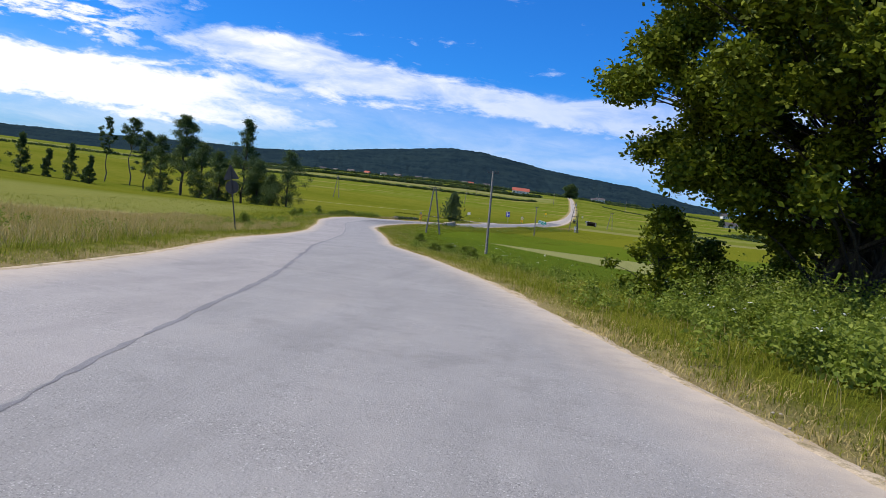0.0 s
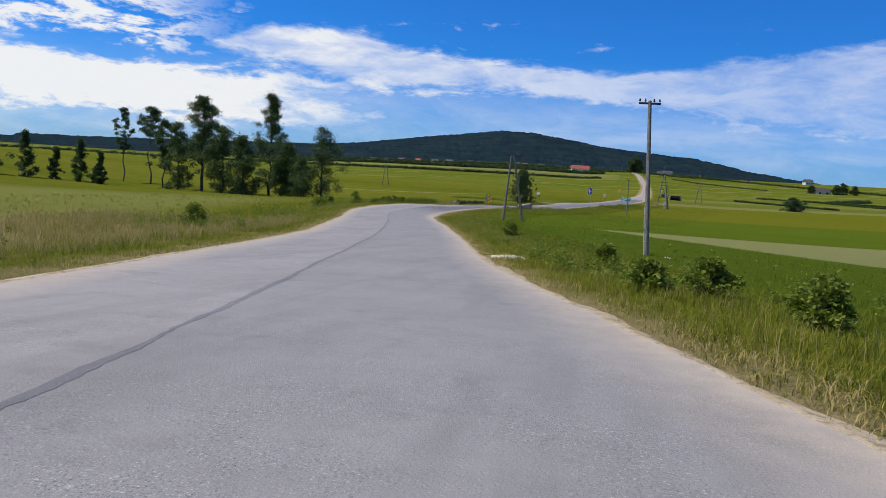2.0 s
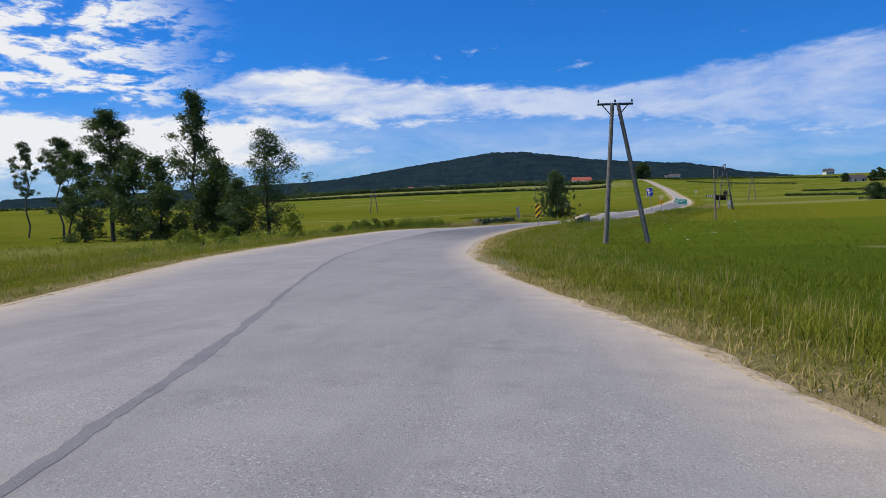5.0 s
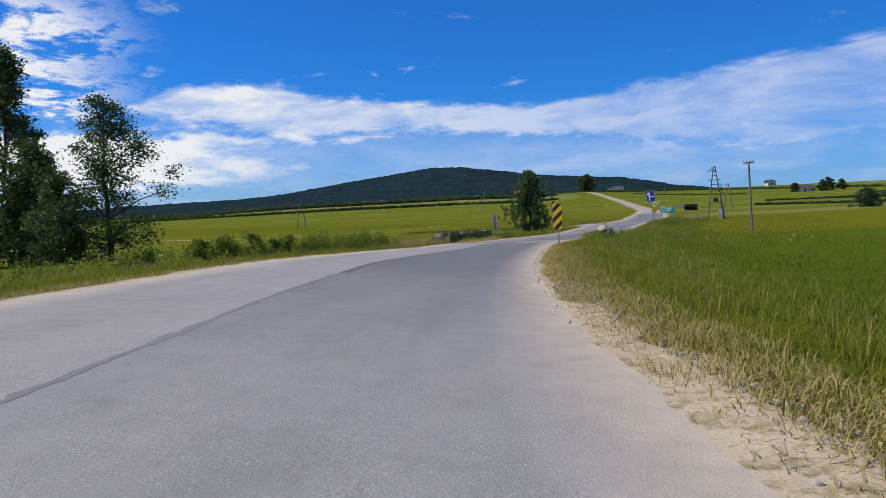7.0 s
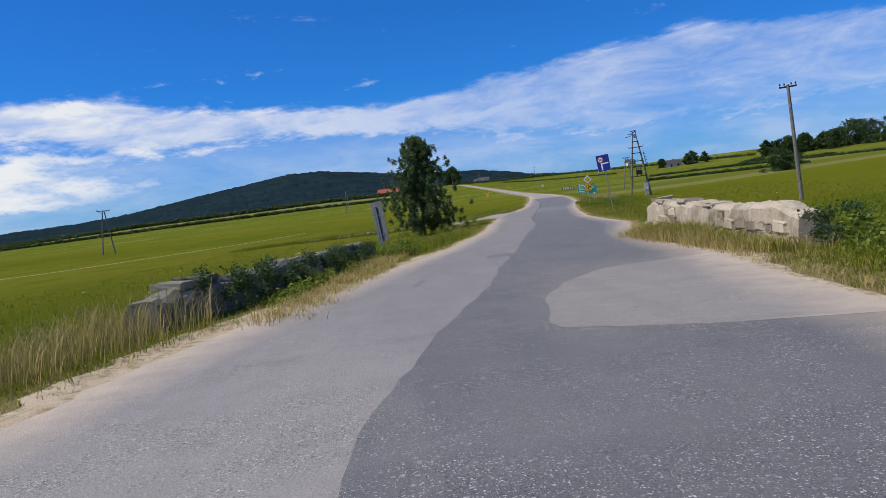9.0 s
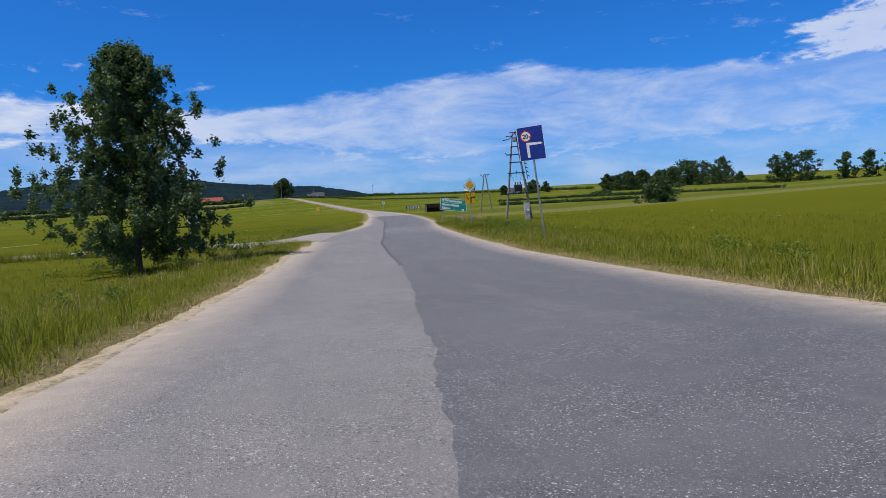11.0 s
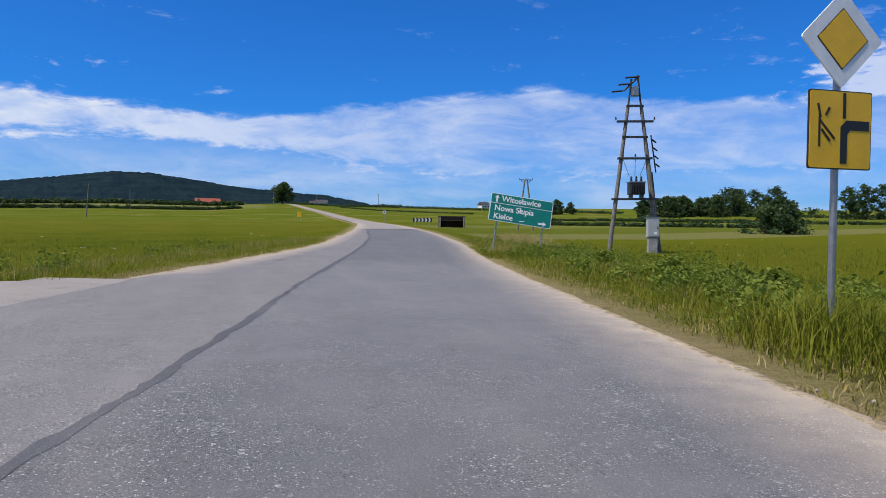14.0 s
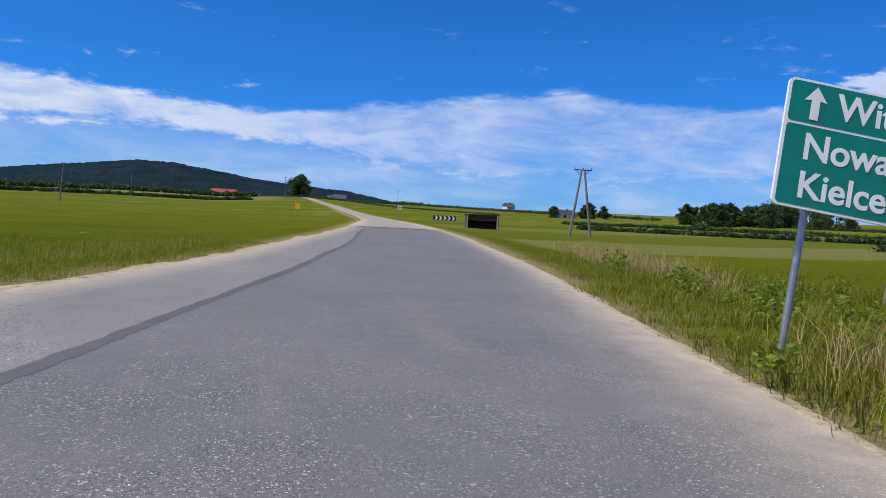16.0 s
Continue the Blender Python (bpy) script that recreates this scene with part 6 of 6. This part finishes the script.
    # thick growth over and along the two bridge walls, and at the feet of the signs
    for p, q, n, h, wide in (((3.6, 7.5), (8.0, 13.5), 380, 0.5, 0.8), ((3.0, 13.5), (6.5, 18), 170, 0.5, 0.7), ((5.0, 14.0), (12.0, 15.5), 260, 0.85, 0.9), ((4.8, 17.0), (11.0, 18.2), 150, 0.95, 0.6), ((-26.3, 135.0), (-24.6, 146.5), 40, 0.2, 0.12), ((-2.6, 194), (6.5, 212), 80, 0.34, 1.3), ((-24.9, 145.5), (-23.9, 149.0), 18, 0.4, 0.3), ((-17.2, 133.6), (-17.3, 134.8), 10, 0.3, 0.25), ((-17.9, 135.5), (-17.1, 143.5), 26, 0.22, 0.2), ((0.2, 208.5), (4.2, 213.8), 70, 0.36, 0.9), ((2.0, 206), (4.5, 216), 26, 0.36, 1.3), ((-3.8, 192.2), (-1.0, 196.5), 40, 0.4, 0.9), ((-24.2, 147.2), (-21.2, 160), 26, 0.3, 0.6), ((-31.0, 119.5), (-29.7, 129.5), 120, 0.7, 0.4)):
        t = rngw.rand(n)
        x = p[0] + (q[0] - p[0]) * t + rngw.randn(n) * wide
        y = p[1] + (q[1] - p[1]) * t + rngw.randn(n) * wide
        z = ground_z(x, y)
        for i in range(n):
            hh = h * (0.5 + 0.7 * rngw.rand())
            cl.append(((x[i], y[i], z[i] + hh * 0.75), (0.24, 0.24, hh * 0.7)))
    q, f = leaf_cloud(rngw, cl, 250000, 0.034)
    tagged(fast_mesh("weeds", q, f, "weed"), "dark broad-leaved weeds among the roadside grass", "weeds", kind="stuff")
    # dark growth that hangs over the bridge wall on the stream's side
    cl = []
    for k in range(120):
        t = rngw.rand()
        x, y = -27.1 + 2.1 * t + rngw.randn() * 0.16, 134.6 + 12.2 * t
        cl.append(((x + 0.25 * rngw.rand(), y, gz(x, y) + 0.1 + 0.5 * rngw.rand() ** 0.8), (0.16, 0.24, 0.14 + 0.1 * rngw.rand())))
    for k in range(22):
        x, y = -18.0 + 0.8 * rngw.rand(), 134.0 + 0.6 * rngw.rand()
        cl.append(((x, y, gz(x, y) + 0.1 + 0.5 * rngw.rand()), (0.13, 0.13, 0.13)))
    q, f = leaf_cloud(rngw, cl, 29000, 0.024)
    tagged(fast_mesh("wall_creeper", q, f, "leaf_dark"), "dark leafy growth hanging over the old bridge wall", "climbing plant", kind="stuff")
    # white umbels
    V, F, k = [], [], 0
    FV, FF, fk = [], [], 0
    for side, n, s0, s1, a, b in ((1, 45, 6, 16, 4.0, 9.0), (1, 45, 0, 60, 2.0, 9.0), (1, 60, 60, 225, 4, 16), (-1, 50, 100, 160, 3.0, 9), (-1, 30, 160, 230, 2, 12)):
        x, y, s, o = scatter(rngw, n, s0, s1, a, b, side)
        z = ground_z(x, y)
        for i in range(len(x)):
            h = 0.5 + 0.4 * rngw.rand()
            v, f = blades(rngw, x[i:i + 1], y[i:i + 1], z[i:i + 1], np.array([h]), np.array([0.012]), np.array([0.1]))
            V.append(v)
            F.append(f + k)
            k += len(v)
            top = v[-1]
            for j in range(9):
                c = top + rngw.randn(3) * np.array([0.035, 0.035, 0.01])
                a1 = rngw.randn(3) * 0.008
                b1 = np.cross(a1, [0, 0, 1]) + rngw.randn(3) * 0.004
                FV.append(np.stack([c - a1, c - b1, c + a1, c + b1]))
                FF.append(np.arange(4)[None] + fk)
                fk += 4
    ob = fast_mesh("wildflowers", np.concatenate(FV), np.concatenate(FF), "flower")
    tagged(ob, "white umbels of cow parsley standing in the grass", "flowers", kind="stuff")
    tagged(fast_mesh("flower_stalks", np.concatenate(V), np.concatenate(F), "grass"), "thin green stalks of roadside wildflowers", "flowers", kind="stuff")


build_grass()


# ---- pebbles at the road edge ----
def build_pebbles():
    rng = np.random.RandomState(91)
    base = bmesh.new()
    bmesh.ops.create_icosphere(base, subdivisions=1, radius=1.0)
    bv = np.array([v.co[:] for v in base.verts])
    bf = np.array([[v.index for v in f.verts] for f in base.faces])
    base.free()
    V, F, k = [], [], 0
    for side, n, s0, s1, a, b in ((1, 4000, 83, 109, -0.12, 0.7), (1, 1500, 82, 112, -0.1, 1.0), (1, 900, -4, 230, -0.15, 0.5), (-1, 700, -4, 230, -0.15, 0.4), (-1, 500, 118, 160, -0.1, 1.0)):
        x, y, s, o = scatter(rng, n, s0, s1, a, b, side)
        z = ground_z(x, y)
        for i in range(len(x)):
            r = (0.005 + 0.014 * rng.rand() ** 3) * (2.1 if n == 4000 else 1.0)
            v = bv * (1 + 0.25 * rng.randn(*bv.shape)) * np.array([r, r * (0.6 + 0.5 * rng.rand()), r * 0.6]) + np.array([x[i], y[i], z[i] + 0.008])
            V.append(v)
            F.append(bf + k)
            k += len(v)
    tagged(fast_mesh("pebbles", np.concatenate(V), np.concatenate(F), "rubble"), "loose pale gravel along the road edges", "gravel", kind="stuff")


build_pebbles()


# ---- hedgerows in the distance ----
def hedgerow(p, q, h, leaves, seed, label):
    rng = np.random.RandomState(seed)
    p, q = np.array(p, float), np.array(q, float)
    L = np.linalg.norm(q - p)
    n = max(4, int(L / (h * 0.45)))
    t = (np.arange(n) + rng.rand(n)) / n
    xy = p + (q - p) * t[:, None] + rng.randn(n, 2) * h * 0.25
    z = ground_z(xy[:, 0], xy[:, 1])
    cl = []
    for i in range(n):
        hh = h * (0.6 + 0.4 * rng.rand())
        cl.append(((xy[i, 0], xy[i, 1], z[i] + hh * 0.4), (h * 0.8, h * 0.6, hh * 0.5)))
    v, f = leaf_cloud(rng, cl, leaves, h * 0.2)
    return tagged(fast_mesh("hedgerow", v, f, "leaf_dark"), label, "hedge", kind="stuff")


def build_hedges():
    def polar(az, r):
        a = radians(az)
        return (-10 + math.sin(a) * r, 195 + math.cos(a) * r)
    lab = "dark hedgerow between distant fields"
    for i, (a0, r0, a1, r1, h) in enumerate(((-40, 640, -22, 690, 3.5), (-22, 690, -8, 720, 3.2), (-8, 720, 3, 760, 3.5), (-18, 480, -3, 570, 2.6), (4.5, 520, 14, 430, 2.4), (14, 430, 32, 330, 1.8), (9, 360, 20, 300, 1.0), (32, 170, 52, 150, 1.0), (36, 330, 52, 250, 1.5), (-34, 430, -18, 480, 2.6), (-62, 400, -34, 430, 2.4), (-13, 800, 10, 840, 5))):
        hedgerow(polar(a0, r0), polar(a1, r1), h, 6000, 200 + i, lab)
    for i, (p, q, h) in enumerate((((-300, 512), (-178, 500), 2.0), ((-178, 500), (-64, 494), 2.2), ((-64, 494), (-4, 497), 1.8), ((-330, 640), (-210, 600), 3.2), ((-210, 600), (-100, 582), 3.2), ((-100, 582), (0, 588), 3.0), ((44, 306), (70, 276), 0.9), ((84, 332), (112, 372), 1.6), ((60, 345), (112, 330), 0.9))):
        hedgerow(p, q, h, 11000, 230 + i, lab)


build_hedges()
